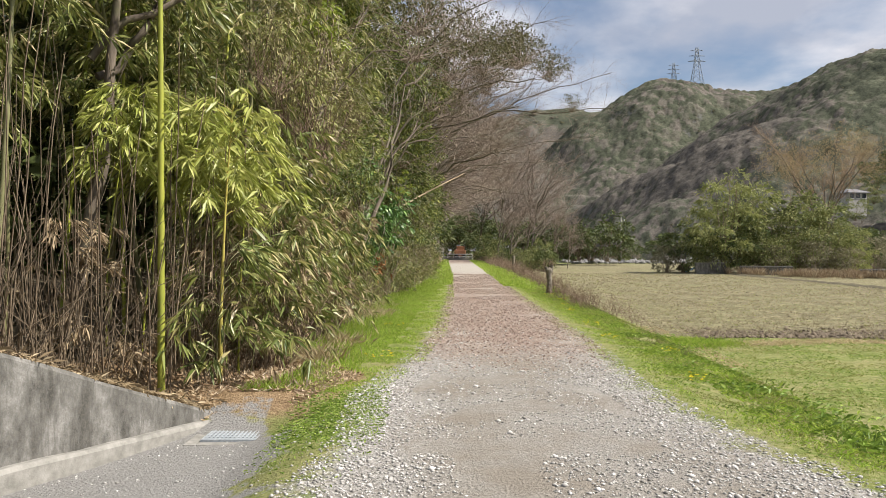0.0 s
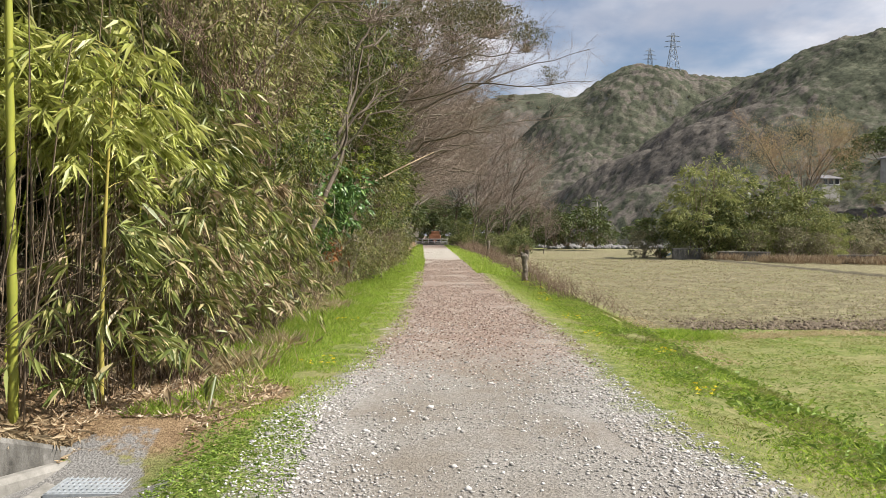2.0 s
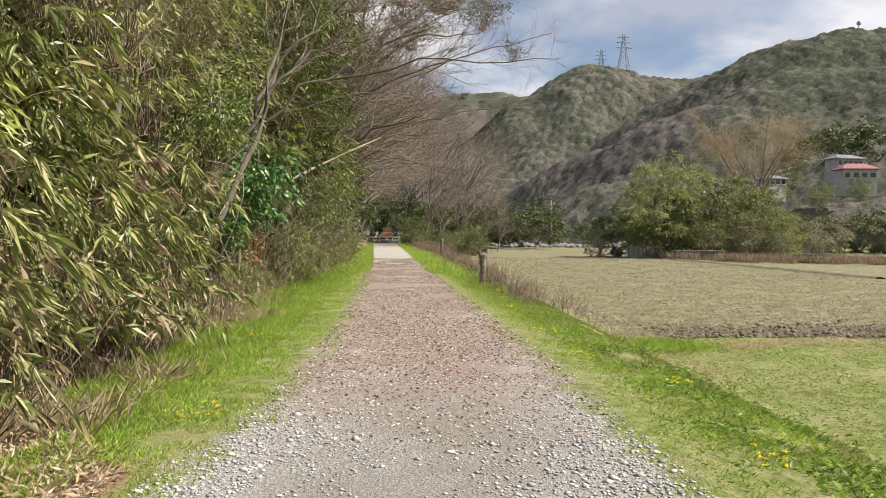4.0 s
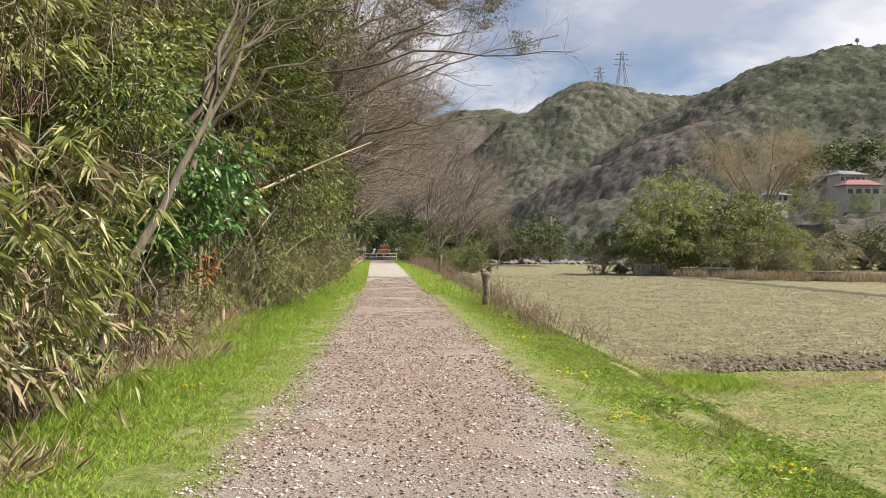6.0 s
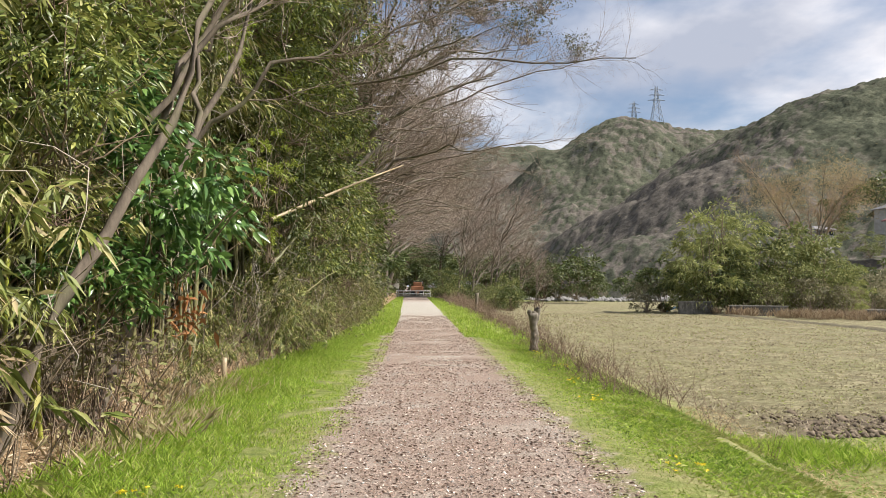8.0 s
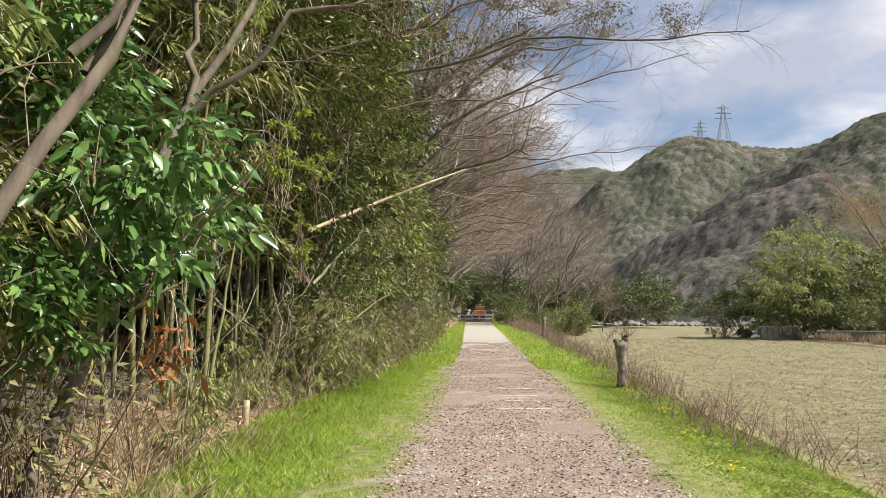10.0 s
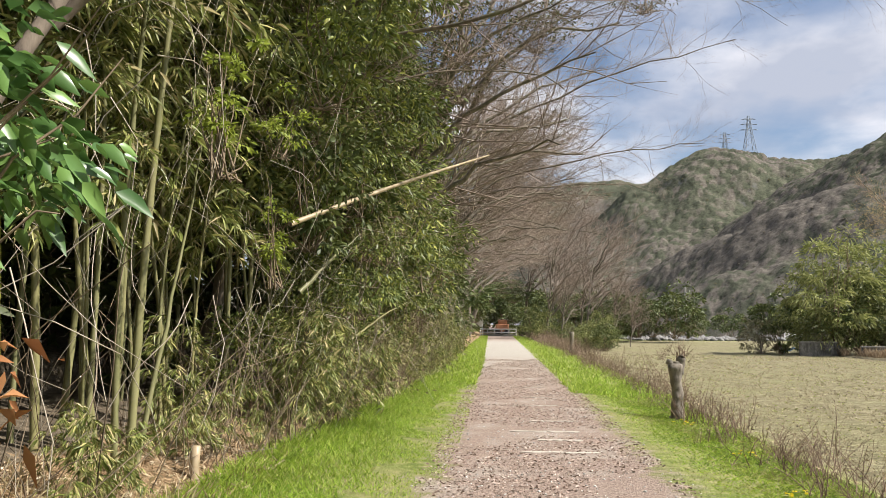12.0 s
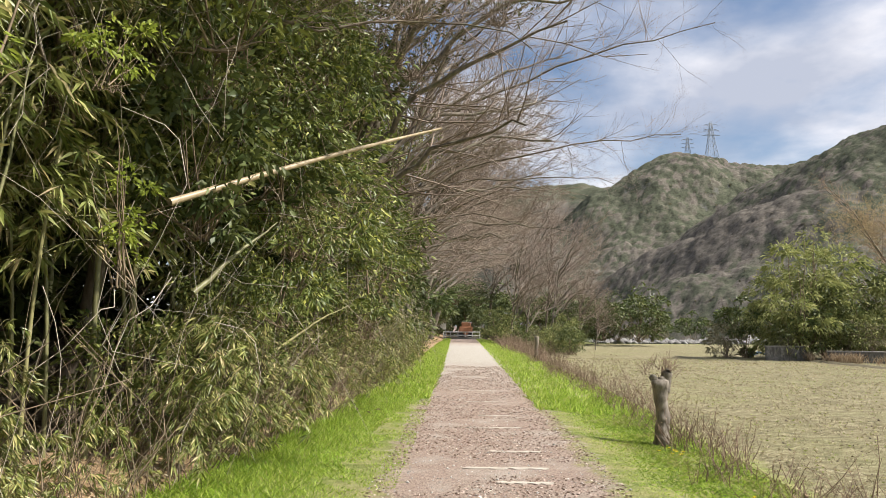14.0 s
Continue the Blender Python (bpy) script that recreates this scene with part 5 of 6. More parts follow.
dull = clumpy(x, y, 0.9, 6.0, 0.0) | (t < 0.3)
grass("bank_grass", LR, x[~dull], y[~dull], 0.035 + 0.07 * np.clip(t[~dull], 0, 1), M_WEED, 0.008, 0.35, 0.7)
grass("bank_grass", "weathered yellow-green grass on the field bank", x[dull], y[dull], 0.035 + 0.07 * np.clip(t[dull], 0, 1), M_GRASS_DULL, 0.007, 0.35, 0.7)
x, y = strip(20000, 32, 108, lambda y: path_right(y) - 0.1, lambda y: crest(y) + 0.8, 1.4)
grass("verge_grass", LG, x, y, 0.2, M_GRASS, 0.022)
x, y = strip(70000, 6, 23.2, lambda y: crest(y) + 1.2, lambda y: crest(y) + 12 + 0 * y, 1.0)
keep = clumpy(x, y, 0.8, 2.0, -0.3)
x, y = x[keep], y[keep]
dull = clumpy(x, y, 1.3, 11.0, 0.02)
grass("meadow_grass", "short green grass below the bank", x[~dull], y[~dull], 0.08, M_WEED, 0.013, 0.4, 0.9)
grass("meadow_grass", "short yellowish grass below the bank", x[dull], y[dull], 0.09, M_GRASS_DULL, 0.012, 0.4, 0.9)
x = rng.uniform(8.5, 30, 9000)
y = 21.3 + 0.5 * np.sin(x * 0.7) + rng.normal(size=9000) * 0.3
grass("dry_border", "strip of dry straw-coloured grass at the field edge", x, y, 0.16, M_STRAW_PALE, 0.014, 0.4, 0.7)
x, y = strip(2200, 17, 26, lambda y: crest(y) + 2.3, lambda y: crest(y) + 3.2, 1.0)
grass("dry_border", "strip of dry straw-coloured grass at the foot of the bank", x, y, 0.12, M_STRAW_PALE, 0.012, 0.4, 0.8)
x, y = rng.normal(7.2, 0.55, 3500), rng.normal(21.4, 0.45, 3500)
grass("grass_clump", "lush bright green grass clump at the field corner", x, y, 0.24, M_GRASS, 0.012)


def weed(x, y, n, spread, size, label, flowers=0):
    ob = thing("weed", label, "weed", at=(x, y, float(land(x, y))))
    p = rng.normal(size=(n, 3)) * [spread, spread, 0.02] + [0, 0, 0.02]
    d = rng.normal(size=(n, 3)) * [1, 1, 0.3] + [0, 0, 0.6]
    L = size * rng.uniform(0.5, 1.2, n)
    tagged(piece("foliage", leaf_mesh("foliage", p, d, L, L * 0.24, M_WEED if n % 2 else M_GRASS, 0.3), ob), kind="stuff")
    if flowers:
        q = rng.normal(size=(flowers, 3)) * [spread * 0.8, spread * 0.8, 0.02] + [0, 0, size * 0.9]
        q = np.repeat(q, 9, 0)
        e = rng.normal(size=(len(q), 3)) * [1, 1, 0.25]
        tagged(piece("blossom", leaf_mesh("blossom", q, e, 0.028, 0.012, M_YELLOW, 0.0), ob, "small yellow flowers"), kind="stuff")


for i in range(26):
    y = rng.uniform(5.5, 15)
    weed(float(crest(y)) + rng.uniform(-0.5, 1.1), y, 2 * int(rng.integers(30, 70)) + 1, rng.uniform(0.12, 0.24), rng.uniform(0.07, 0.13), "leafy green weed clump on the bank")
for x, y in ((3.9, 24.6), (3.6, 22.3), (3.4, 20.1), (3.95, 27.6), (3.2, 16.2), (3.75, 12.3), (3.3, 9.6), (3.1, 13.9), (-1.0, 15.2), (-0.9, 10.9)):
    weed(x, y, 40, 0.13, 0.08, "low weed with small yellow flowers on the verge", 9)

# ---- stump and brambles ----
sx, sy = 4.03, 28.4
stump = thing("tree_stump", "weathered grey pollard stump with a knobbed top", "tree stump", at=(sx, sy, float(land(sx, sy))))
def gnarled(lines, sides, amount, seed):
    """A knotty limb: a tube with lumps pushed in and out."""
    me = tubes("knob", lines, M_STUMP, sides)
    for v in me.vertices:
        v.co += Vector(noise.noise_vector(v.co * 9 + Vector((seed, 0, 0)))) * amount + Vector(noise.noise_vector(v.co * 26 + Vector((0, seed, 0)))) * amount * 0.4
    return me


n = 30
zz = np.linspace(-0.15, 0.98, n)
pts = np.stack([0.02 * np.sin(zz * 5), 0.03 * np.sin(zz * 3 + 1), zz], 1)
rad = 0.096 + 0.045 * np.exp(-(zz + 0.1) * 6) + 0.03 * np.exp(-((zz - 0.9) / 0.14) ** 2)
rad[-1] = 0.03
piece("trunk", gnarled([(pts, rad)], 20, 0.034, 1.0), stump)
for ox, oz, ex, ez, r0 in ((-0.05, 0.80, -0.13, 1.04, 0.055), (0.06, 0.80, 0.13, 1.12, 0.07), (0.0, 0.82, 0.03, 1.02, 0.06)):
    q, r = limb_line((ox, 0, oz), (ex, 0.03, ez), 0.07, 0.0, 12, 0.006)
    piece("knob", gnarled([(q, r0 * np.array([1, 1, 1, 0.95, 0.9, 0.9, 0.95, 1.1, 1.25, 1.2, 0.8, 0.2]))], 12, 0.02, ox * 50), stump)
fine = []
for i in range(46):
    at = np.array([rng.choice([-0.19, 0.16, 0.03]), 0.0, 1.1]) + rng.normal(size=3) * 0.04
    grow(at, rng.normal(size=3) * [0.5, 0.5, 0.2] + [0, 0, 0.9], rng.uniform(0.1, 0.3), 0.005, 1, 0.6, (2, 3), 0.1, 0.1, 0.5, 4, fine)
tagged(piece("sprout_work", tubes("sprout_work", [(q, r) for _, q, r in fine], M_BRAMBLE, 3), stump, "tuft of short dry sprouts"), kind="stuff")


def bramble_meshes(h, n):
    fine, P = [], []
    for i in range(n):
        a = rng.normal(size=3) * [0.25, 0.35, 0]
        grow(a, rng.normal(size=3) * [0.35, 0.35, 0.1] + [0, 0, 1], h * rng.uniform(0.5, 1.15), 0.008, 1, 0.55, (3, 5), -0.05, 0.12, 0.45, 4, fine)
    for _, q, _r in fine:
        P.append(q[-1])
    P = np.array(P)
    d = rng.normal(size=P.shape)
    return tubes("stem_work", [(q, r) for _, q, r in fine], M_BRAMBLE, 3), leaf_mesh("foliage", P[::3], d[::3], 0.045, 0.018, M_DRY_LEAF, 0.2)


BRAMBLE = [bramble_meshes(0.6, 15), bramble_meshes(0.95, 11), bramble_meshes(0.45, 18)]


def bramble(x, y, which, scale):
    ob = thing("bramble", "leafless brown bramble thicket along the field bank", "bramble", group="brambles along the bank")
    ob.matrix_basis = pose(x, y, float(land(x, y)) - 0.03, 0, 0, rng.random() * 360) @ Matrix.Scale(scale, 4)
    for nm, me in zip(("stem_work", "foliage"), BRAMBLE[which]):
        tagged(piece(nm, me, ob), kind="stuff")


for i in range(150):
    y = 21.5 + 64 * (i / 110) ** 1.1 + rng.normal() * 0.2
    bramble(float(crest(y)) + 0.25 + rng.normal() * 0.28, y, int(rng.integers(3)), rng.uniform(0.6, 1.0) * (0.68 + 0.013 * y))
for x, y, s in ((4.9, 21.8, 0.9), (5.2, 20.6, 0.75), (5.6, 19.4, 0.6), (5.3, 22.9, 0.9), (4.7, 24.2, 0.9), (3.75, 13.5, 0.35), (3.9, 12.2, 0.3)):
    bramble(x, y, 1, s)
low_post = thing("tree_stump", "low brown cut stump beside the track", "tree stump", at=(5.35, 57, float(land(5.35, 57))))
piece("trunk", tubes("trunk", [(np.array([[0, 0, -0.1], [0, 0, 0.5], [0.03, 0, 0.95], [0.03, 0, 1.2], [0.03, 0, 1.21]]), np.array([0.14, 0.1, 0.11, 0.14, 0.02]))], M_BARK, 9), low_post)

# ---- field ----
ROW = 0.45
n = 34000
y = 22.8 + 60 * rng.random(n) ** 1.7
x = crest(y) + 2.8 + (30 - crest(y) - 2.8) * rng.random(n)
y = np.round(y / ROW) * ROW + rng.normal(size=n) * 0.035
ok = (field_edge(x, y) > 0.15)
x, y = x[ok], y[ok]
keep = clumpy(x, y, 1.6, 12.0, -0.35)
x, y = x[keep], y[keep]
n = len(x)
d = rng.normal(size=(n, 3)) * [0.6, 0.6, 0.1] + [0, 0, 0.9]
far = 1 + np.clip((y - 30) / 30, 0, 2)
thing("stubble", "pale rice stubble in rows across the field", "stubble", kind="stuff", data=leaf_mesh("stubble", on_land(x, y, 0), d, 0.14 * rng.uniform(0.5, 1.3, n), 0.022 * far, M_STRAW, 0.3))
x2, y2 = x[::3] + rng.normal(size=len(x[::3])) * 0.3, y[::3] + rng.normal(size=len(x[::3])) * 0.2
thing("field_weeds", "sparse green weeds between the stubble rows", "weeds", kind="stuff", data=leaf_mesh("field_weeds", on_land(x2, y2, 0), rng.normal(size=(len(x2), 3)) * [1, 1, 0.2] + [0, 0, 0.5], 0.10, 0.03 * far[::3], M_GRASS_DULL, 0.3))
x = 8 + 24 * rng.random(5200)
y = 22.7 + np.abs(rng.normal(size=5200)) * 1.1
pebbles("clods", "dark turned soil clods at the field edge", on_land(x, y, 0.01), rng.gamma(2.0, 0.018, 5200) + 0.015, M_SOIL, 0.7)
x = crest(30.0) + 3 + 22 * rng.random(5000)
y = 24 + 40 * rng.random(5000) ** 1.5
ok = field_edge(x, y) > 0.2
pebbles("clods", "small brown soil clods across the field", on_land(x[ok], y[ok], 0.0), rng.gamma(2.0, 0.007, ok.sum()) + 0.008, M_SOIL, 0.7)


# ---- far side of the field ----
CLUMP = {
    "lime_clump": [bush_meshes((2.0, 2.0, 3.2), 3000, 0.30, M_LIME_CLUMP, M_STEM, 0.22, shell=0.4, droop=0.3, clump=0.36, per=90) for _ in range(2)],
    "dark_clump": [bush_meshes((2.6, 2.4, 2.6), 2600, 0.22, M_THICKET, M_STEM, 0.45, shell=0.5, clump=0.36, per=90) for _ in range(2)],
    "deep_clump": [bush_meshes((2.6, 2.4, 2.6), 1600, 0.30, M_DARK_LEAF, M_STEM, 0.45, shell=0.45, clump=0.36, per=70) for _ in range(2)],
    "grey_clump": [bush_meshes((2.0, 2.0, 1.7), 1500, 0.26, M_GREY_SHRUB, M_TWIG, 0.35, stems=30, shell=0.3) for _ in range(2)],
}
BUSH.update(CLUMP)
LB_T = "leafy green thicket at the far side of the field"
for kind, x, y, s, lb in (
        ("lime_clump", 31.0, 82.5, 1.45, "tall light green bamboo clump in the field thicket"), ("lime_clump", 33.8, 84, 1.5, "tall light green bamboo clump in the field thicket"),
        ("lime_clump", 29.0, 84, 1.05, "light green bamboo clump in the field thicket"), ("lime_clump", 46.5, 84, 0.7, "low yellow-green bamboo in the field thicket"), ("lime_clump", 44.5, 82, 0.6, "low yellow-green bamboo in the field thicket"),
        ("deep_clump", 27.5, 86, 1.05, LB_T), ("deep_clump", 30.0, 82, 0.85, LB_T), ("deep_clump", 33.0, 82, 1.0, LB_T), ("deep_clump", 36.5, 85, 1.6, LB_T),
        ("dark_clump", 36.0, 83, 1.3, LB_T), ("dark_clump", 39.0, 86, 1.75, LB_T), ("dark_clump", 41.5, 85, 1.5, LB_T), ("dark_clump", 34.5, 81, 0.8, LB_T), ("dark_clump", 38.0, 81, 0.95, LB_T), ("dark_clump", 42.0, 82, 1.1, LB_T), ("dark_clump", 44.0, 86, 1.2, LB_T),
        ("grey_clump", 35.5, 80, 0.9, "grey-green scrub in front of the field thicket"), ("grey_clump", 39.8, 80, 1.0, "grey-green scrub in front of the field thicket"), ("grey_clump", 25.8, 86, 0.9, "grey-green scrub in front of the field thicket"), ("grey_clump", 43.5, 80, 0.8, "grey-green scrub in front of the field thicket"), ("grey_clump", 29.2, 81.5, 0.5, "pale leafless shrub in front of the field thicket")):
    bush(kind, x, y, None, (s * 1.1, s * 1.1, s * 1.22), lb, "thicket", "thicket")
for i in range(26):
    x, y = 50 + 36 * rng.random(), 88 + 22 * rng.random()
    s = rng.uniform(0.9, 1.7)
    bush("grey_clump" if i % 3 else "deep_clump", x, y, None, (s, s, s), "grey-green scrub beyond the field", "thicket", "thicket")
for i in range(16):
    x, y = 22 + 60 * i / 16 + rng.normal(), 150 + 30 * rng.random() + 0.2 * i
    s = rng.uniform(1.0, 1.8)
    bush("deep_clump" if i % 2 else "grey_clump", x + 18, y, -2.5, (s, s, s), "dark scrub on the far river bank", "thicket", "thicket")
# right end of the avenue, past the field's head
for i in range(20):
    x, y = 5.0 + 9 * rng.random(), 88 + 22 * rng.random()
    s = rng.uniform(0.5, 0.85)
    bush(("dark_clump", "deep_clump", "grey_clump")[i % 3], x, y, None, (s, s, s), "dark evergreen shrub under the bare trees", "shrub", "shrub")
for i in range(28):
    x, y = -14 + 46 * i / 28 + rng.normal(), 124 + 14 * rng.random()
    s = rng.uniform(1.1, 2.0)
    bush("deep_clump", x, y, -0.5, (s, s, s), "dark evergreen woods at the end of the track", "thicket", "thicket")
for x, y, s in ((-0.8, 97, 0.9), (-1.0, 103, 1.0), (5.6, 104, 0.75), (0.0, 113, 0.9), (5.0, 114, 1.0), (-2.0, 92, 1.1), (-2.2, 74, 1.0), (-2.4, 66, 1.0), (-2.4, 58, 0.9)):
    bush("deep_clump", x - 1.2 if x < 1 else x, y, None, (s, s, s), "dark evergreen shading the track's end", "evergreen_tree", "tree")
# crowns that close over the far track
for x, y, z, s in ((0.5, 100, 4.0, 0.9), (2.5, 104, 4.6, 1.0), (4.0, 108, 4.0, 0.9), (1.0, 110, 4.2, 1.0)):
    bush("deep_clump", x, y, z, (s, s, s * 0.6), "dark evergreen crown closing over the far track", "leafy_branch", "branch")

spec = dict(twigs=16, reach=3.0, levels=2, bow=0.8, first=0.2, kids=(4, 5))
made = []
for i in range(12):
    a = 6.28 * i / 12 + rng.random() * 0.4
    made.append(((49 + 0.3 * math.cos(a), 96, 4 + 0.5 * (i % 4)), (49 + 9.0 * math.cos(a) * rng.uniform(0.7, 1.1), 96 + 6 * math.sin(a), rng.uniform(10.0, 18.0)), 0.11, spec))
tree_of_limbs("brown_tree", "spreading bare tree with orange-brown budding twigs", (49, 96, -1.1), (49, 96, 9.0), 0.35, made, M_BARK, M_RUST_TWIG)
for i in range(9):
    a = 6.28 * i / 9
    ob = thing("leafy_branch", "orange-brown buds on the spreading tree", "branch", at=(49 + 5.6 * math.cos(a), 96 + 3.5 * math.sin(a), 11.0 + 4.5 * rng.random()))
    p, d = blob_points(900, (3.8, 3.0, 3.0), 0.05)
    tagged(piece("bud_work", leaf_mesh("bud_work", p, rng.normal(size=p.shape), 0.22, 0.07, M_BUD, 0.0), ob), kind="stuff")

# dry reeds, low walls and oddments along the field's far edge
n = 9000
x = 30.5 + 16 * rng.random(n)
y = np.interp(x, [30, 34, 47], [82, 72, 66]) + rng.normal(size=n) * 1.6
tuft = clumpy(x, y, 2.0, 15.0, -0.1)
x, y = x[tuft], y[tuft]
n = len(x)
thing("dry_reeds", "dry straw-brown reeds along the field's far edge", "reeds", kind="stuff", data=leaf_mesh("dry_reeds", on_land(x, y, 0), rng.normal(size=(n, 3)) * [0.3, 0.3, 0.1] + [0, 0, 1], rng.uniform(0.4, 1.3, n), 0.05, M_STRAW_REED, 0.2))
for cx, cy, w, h, ang in ((29.0, 81.0, 3.5, 1.2, 0.1), (33.5, 77.5, 5.0, 0.9, -0.3), (40.5, 69.5, 3.2, 0.8, -0.15)):
    ob = thing("low_wall", "weathered low concrete wall behind the field", "wall", at=(cx, cy, -1.15))
    bm = bmesh.new()
    box(bm, (w, 0.3, h), (0, 0, h / 2), ang, 0.03)
    part("wall_body", bm, M_CONCRETE, ob)
    bm = bmesh.new()
    box(bm, (w + 0.1, 0.38, 0.08), (0, 0, h + 0.043), ang, 0.02)
    part("coping", bm, M_CONCRETE_PALE, ob)
sheet = thing("blue_sheet", "crumpled blue plastic sheet on the ground", "sheet", at=(29.6, 88.0, -1.1))
bm = bmesh.new()
bmesh.ops.create_grid(bm, x_segments=12, y_segments=8, size=0.5)
for v in bm.verts:
    v.co = Vector((v.co.x * 2.4, v.co.y * 1.4, 0.45 * (1 - abs(v.co.x) * 1.6) + 0.2 * noise.noise(v.co * 5)))
bmesh.ops.solidify(bm, geom=bm.faces[:], thickness=0.03)
part("sheet_body", bm, M_BLUE, sheet)
bucket = thing("container", "small white plastic container beside the thicket", "container", at=(28.6, 88.0, -1.1))
piece("tub", tubes("tub", [(np.array([[0, 0, 0], [0, 0, 0.5], [0, 0, 0.75], [0, 0, 0.76]]), np.array([0.28, 0.34, 0.34, 0.02]))], M_WHITE, 12), bucket)
v, f = [], []
for i in range(60):
    yy = 46 + 40 * i / 59
    xx = 30.2 + 0.02 * (yy - 46) + 0.08 * rng.normal()
    v += [(xx - 0.5, yy, -1.15), (xx - 0.15, yy, -0.98 + 0.03 * rng.normal()), (xx + 0.15, yy, -1.0 + 0.03 * rng.normal()), (xx + 0.5, yy, -1.15)]
for i in range(59):
    for j in range(3):
        f.append((4 * i + j, 4 * i + 4 + j, 4 * i + 5 + j, 4 * i + 1 + j))
thing("field_ridge", "dark earth ridge along the ditch beside the field", "ridge", kind="structure", data=mesh_np("field_ridge", np.array(v), np.array(f), M_SOIL_PLAIN, True))

# river
water = thing("river", "dark shallow river beyond the field", "river", kind="structure", data=mesh_np("river", np.array([[12, 160, -3.7], [400, 160, -3.7], [400, 300, -3.7], [12, 300, -3.7]]), np.array([[0, 1, 2, 3]]), M_WATER))
x, y = 24 + 30 * rng.random(900), 139 + 14 * rng.random(900)
pebbles("boulders", "pale grey boulders in the river bed", on_land(x, y, 0.15), rng.gamma(2.4, 0.15, 900) + 0.12, M_BOULDER, 0.75)

# utility pole
up = thing("utility_pole", "thin grey concrete utility pole beside the river", "utility pole", at=(35.2, 148, -1.2))
piece("post", tubes("post", [(np.array([[0, 0, -0.3], [0, 0, 5.0], [0, 0, 9.2]]), np.array([0.20, 0.18, 0.15]))], M_HOUSE, 8), up)
bm = bmesh.new()
box(bm, (1.1, 0.08, 0.08), (0.3, 0, 8.3))
part("crossarm", bm, M_STEEL, up)
bm = bmesh.new()
box(bm, (0.12, 0.12, 0.3), (0.75, 0, 8.5))
part("insulator", bm, M_WHITE, up)

# barrier, board and orange cabinet at the end of the track
FY = 108
bar = thing("barrier_fence", "white painted pipe barrier across the end of the track", "barrier", at=(1.9, FY, 0))
for z in (0.45, 0.85):
    piece("rail", tubes("rail", [(np.array([[-2.1, 0, z], [0, 0, z], [2.3, 0, z]]), np.array([0.06, 0.06, 0.06]))], M_WHITE, 8), bar)
for i in range(6):
    piece("post", tubes("post", [(np.array([[-2.1 + 0.88 * i, 0, -0.1], [-2.1 + 0.88 * i, 0, 0.5], [-2.1 + 0.88 * i, 0, 0.9]]), np.array([0.055, 0.055, 0.05]))], M_WHITE, 8), bar)
bm = bmesh.new()
box(bm, (4.3, 0.25, 0.3), (0.1, -0.3, 0.12), 0, 0.03)
part("plinth", bm, M_CONCRETE_PALE, bar)
board = thing("notice_board", "white notice board on two posts beside the track", "notice board", at=(-0.6, 104, 0))
bm = bmesh.new()
box(bm, (1.5, 0.06, 1.15), (0, 0, 1.75), 0, 0.02)
part("panel", bm, M_WHITE, board)
for ox in (-0.68, 0.68):
    bm = bmesh.new()
    box(bm, (0.08, 0.08, 2.2), (ox, 0.05, 1.0), 0, 0.01)
    part("post", bm, M_STEEL, board)
cab = thing("machine", "small orange machine standing past the barrier", "machine", at=(2.6, 114, 0))
bm = bmesh.new()
box(bm, (1.7, 1.2, 1.1), (0, 0, 0.95), 0, 0.12)
part("body", bm, M_ORANGE, cab)
bm = bmesh.new()
box(bm, (1.2, 1.0, 0.55), (0.05, 0, 1.75), 0, 0.08)
part("hood", bm, M_ORANGE, cab)
for ox in (-0.6, 0.6):
    bm = bmesh.new()
    bmesh.ops.create_cone(bm, segments=18, radius1=0.4, radius2=0.4, depth=1.3, cap_ends=True, matrix=Matrix.Translation((ox, 0, 0.4)) @ Matrix.Rotation(radians(90), 4, "X"))
    part("wheel", bm, M_RUBBER, cab, "black rubber wheel")
sign = thing("sign", "small pale sign plate beside the far field", "sign", at=(13.2, 108, -1.1))
bm = bmesh.new()
box(bm, (0.9, 0.05, 0.7), (0, 0, 1.5), 0, 0.01)
part("plate", bm, M_WHITE, sign)
bm = bmesh.new()
box(bm, (0.08, 0.08, 1.3), (0, 0.05, 0.6))
part("post", bm, M_STEEL, sign)


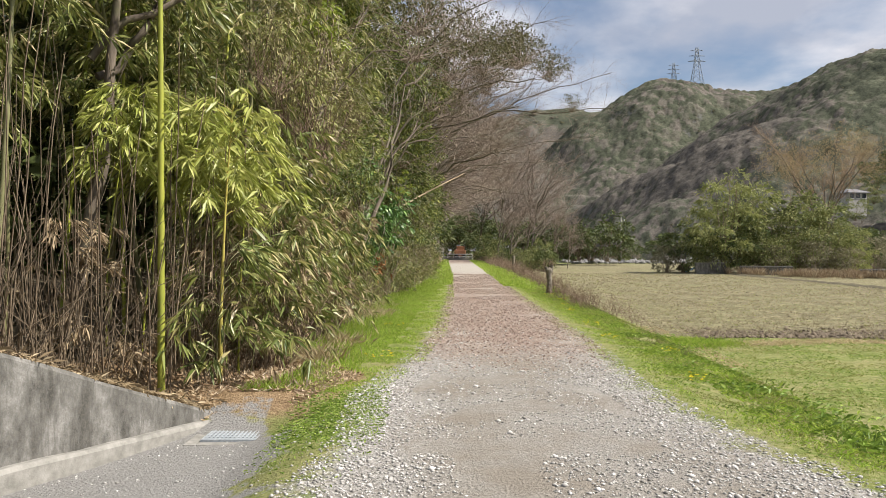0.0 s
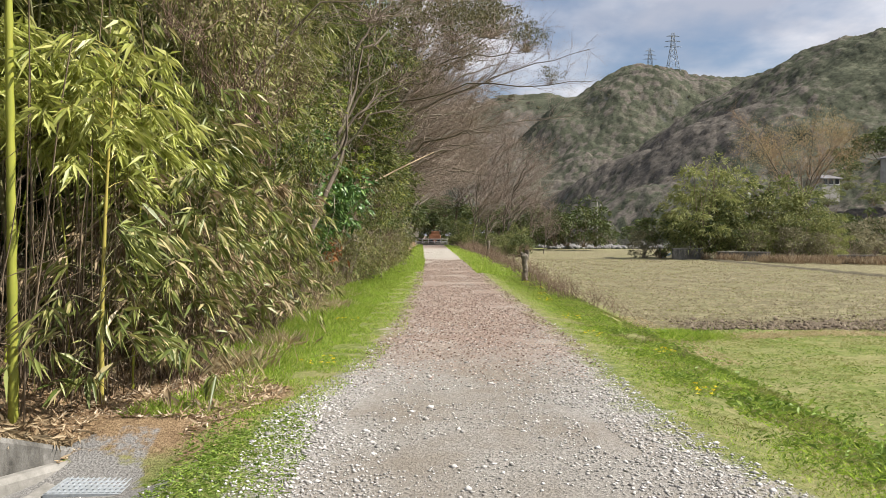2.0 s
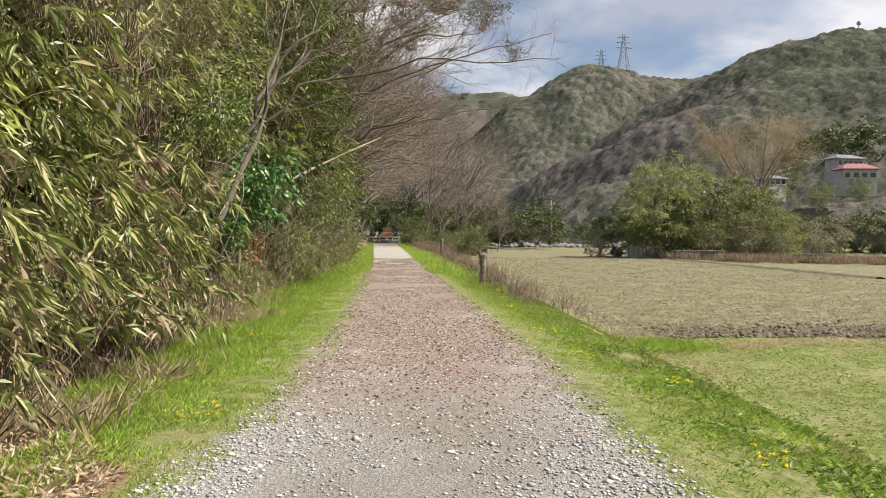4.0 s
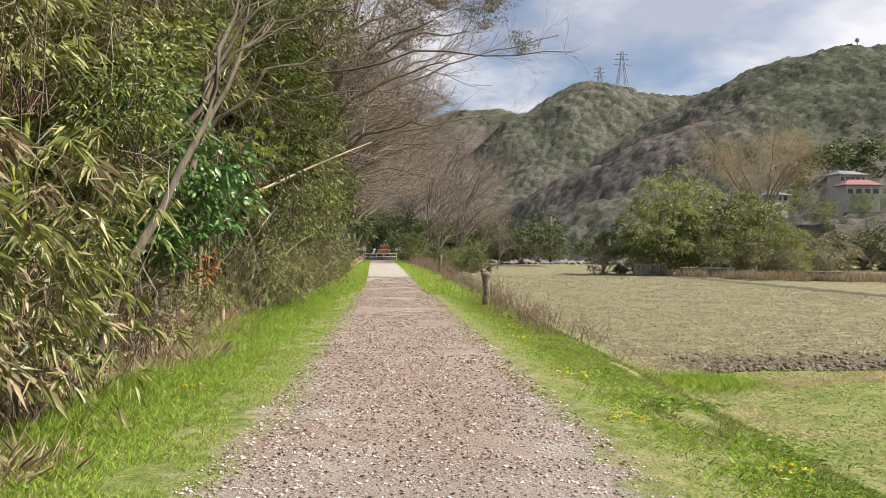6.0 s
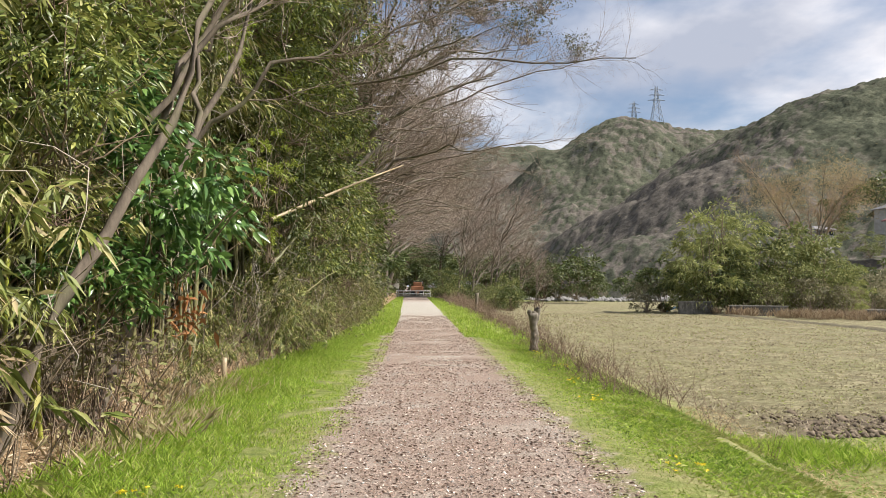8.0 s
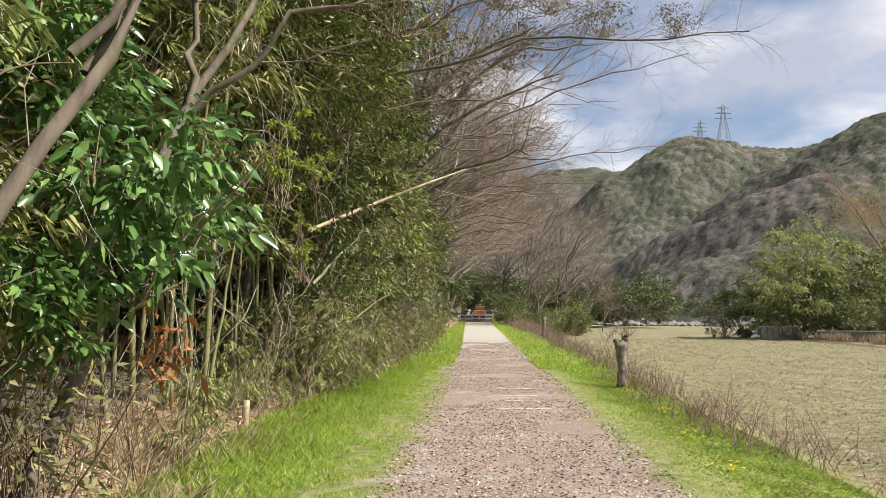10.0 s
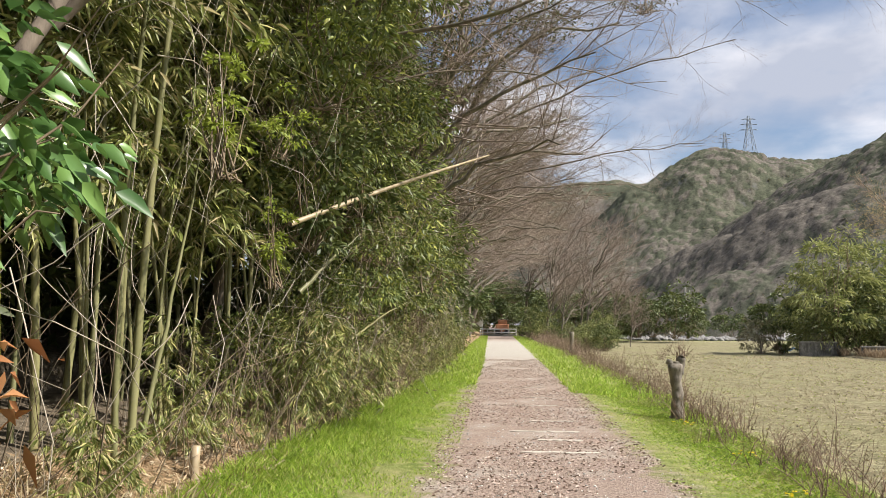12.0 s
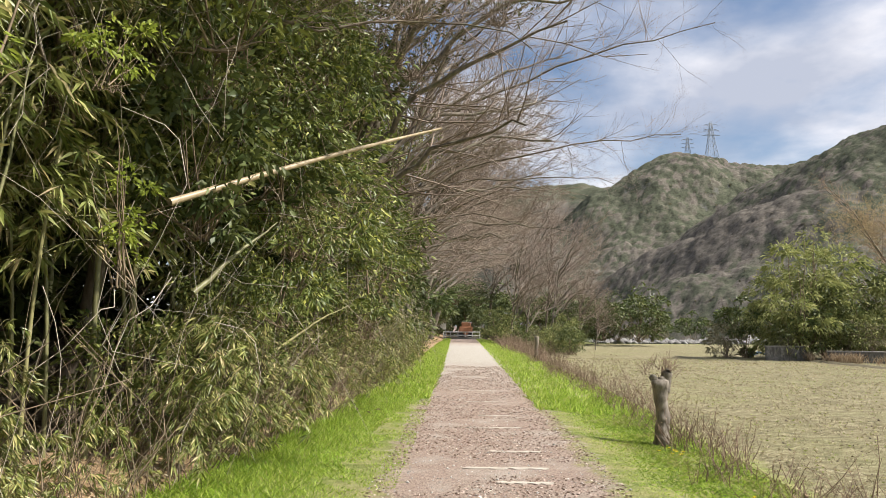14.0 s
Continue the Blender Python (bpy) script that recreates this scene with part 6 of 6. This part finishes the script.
# ---- pylons and houses ----
def pylon(x, y, z, h, label):
    ob = thing("pylon", label, "pylon", at=(x, y, z))

    def half(t):
        return h * (0.13 * (1 - t) ** 1.4 + 0.022)
    for sx in (-1, 1):
        for sy in (-1, 1):
            t = np.linspace(0, 1, 9)
            piece("leg", tubes("leg", [(np.stack([sx * half(t), sy * half(t), h * t], 1), np.full(9, h * 0.0055))], M_PYLON, 4), ob)
    ts = [0.0, 0.16, 0.3, 0.43, 0.55, 0.66, 0.76, 0.86, 0.95]
    braces = []
    for a, b in zip(ts, ts[1:]):
        for s in (-1, 1):
            for c0, c1 in ((-1, 1), (1, -1)):
                braces.append((np.array([[c0 * half(a), s * half(a), h * a], [c1 * half(b), s * half(b), h * b]]), np.full(2, h * 0.0035)))
                braces.append((np.array([[s * half(a), c0 * half(a), h * a], [s * half(b), c1 * half(b), h * b]]), np.full(2, h * 0.0035)))
    tagged(piece("lattice", tubes("lattice", braces, M_PYLON, 3), ob), kind="stuff")
    for t, w in ((0.68, 0.20), (0.80, 0.18), (0.92, 0.15)):
        arm = np.array([[-w * h, 0, h * t], [0, 0, h * (t + 0.035)], [w * h, 0, h * t]])
        low = np.array([[-w * h, 0, h * t], [0, 0, h * t], [w * h, 0, h * t]])
        piece("arm", tubes("arm", [(arm, np.full(3, h * 0.005)), (low, np.full(3, h * 0.005))], M_PYLON, 4), ob)


pylon(178, 524, 112, 31, "tall grey lattice power pylon on the hill crest")
pylon(163, 528, 109, 24, "smaller grey lattice power pylon behind the crest")
mast = thing("mast", "thin mast on the hilltop", "mast", at=(236, 350, 97))
piece("shaft", tubes("shaft", [(np.array([[0, 0, 0], [0, 0, 4], [0, 0, 7.5]]), np.array([0.3, 0.25, 0.2]))], M_PYLON, 6), mast)
piece("head", tubes("head", [(np.array([[0, 0, 6.5], [0, 0, 7.2], [0, 0, 8.2]]), np.array([0.9, 1.1, 0.7]))], M_PYLON, 8), mast)


def house(x, y, z, w, d, h, roof_h, roof_mat, label, turn=0.0, rows_=1, cols=4):
    ob = thing("house", label, "house")
    ob.matrix_basis = pose(x, y, z, 0, 0, turn)
    bm = bmesh.new()
    box(bm, (w, d, h + 4), (0, 0, h / 2 - 2))
    part("wall", bm, M_HOUSE, ob)
    bm = bmesh.new()
    e = 0.6
    lo = [bm.verts.new((sx * (w / 2 + e), sy * (d / 2 + e), h + 0.02)) for sx, sy in ((-1, -1), (1, -1), (1, 1), (-1, 1))]
    eave = [bm.verts.new((v.co.x, v.co.y, h + 0.25)) for v in lo]
    hi = [bm.verts.new((-w * 0.3, 0, h + roof_h)), bm.verts.new((w * 0.3, 0, h + roof_h))]
    bm.faces.new(lo[::-1])
    for i in range(4):
        bm.faces.new((lo[i], lo[(i + 1) % 4], eave[(i + 1) % 4], eave[i]))
    bm.faces.new((eave[0], eave[1], hi[1], hi[0]))
    bm.faces.new((eave[1], eave[2], hi[1]))
    bm.faces.new((eave[2], eave[3], hi[0], hi[1]))
    bm.faces.new((eave[3], eave[0], hi[0]))
    part("roof", bm, roof_mat, ob)
    for r in range(rows_):
        for c in range(cols):
            cx, cz = -w / 2 + w * (c + 0.5) / cols, 1.5 + 2.7 * r
            bm = bmesh.new()
            box(bm, (w / cols * 0.6, 0.12, 1.3), (cx, -d / 2 - 0.03, cz))
            win = part("window", bm, M_GLASS, ob)
            bm = bmesh.new()
            box(bm, (w / cols * 0.66, 0.16, 0.1), (cx, -d / 2 - 0.05, cz - 0.72))
            part("sill", bm, M_WHITE, win)


house(134, 206, 20.0, 8.5, 5, 2.7, 1.5, M_GREY_ROOF, "pale two-storey house with a grey roof on the slope", 8, 1, 5)
house(130, 195, 15.8, 9.0, 5, 3.0, 1.8, M_RED_ROOF, "pale house with a faded red roof on the slope", -6, 1, 4)
house(112, 205, 14.5, 5.5, 5, 2.2, 1.3, M_GREY_ROOF, "small house with a grey roof among trees", 10, 1, 3)
house(243, 345, 93, 16, 8, 3.0, 1.5, M_GREY_ROOF, "low pale building near the hilltop", 0, 1, 5)
for x, y, z, s in ((139, 222, 22, 3.2), (147, 226, 23, 3.6), (155, 222, 24, 3.4), (124, 214, 17, 1.8), (131, 226, 21, 2.4), (120, 208, 14, 1.3), (128, 190, 11, 1.4), (138, 186, 11, 1.5), (118, 192, 9, 1.6), (147, 190, 12, 1.6), (108, 196, 9, 1.5)):
    bush("dark_clump" if s < 1.7 else "deep_clump", x, y, z, (s, s, s * 0.85), "dark evergreen tree beside the hillside houses", "evergreen_tree", "tree")
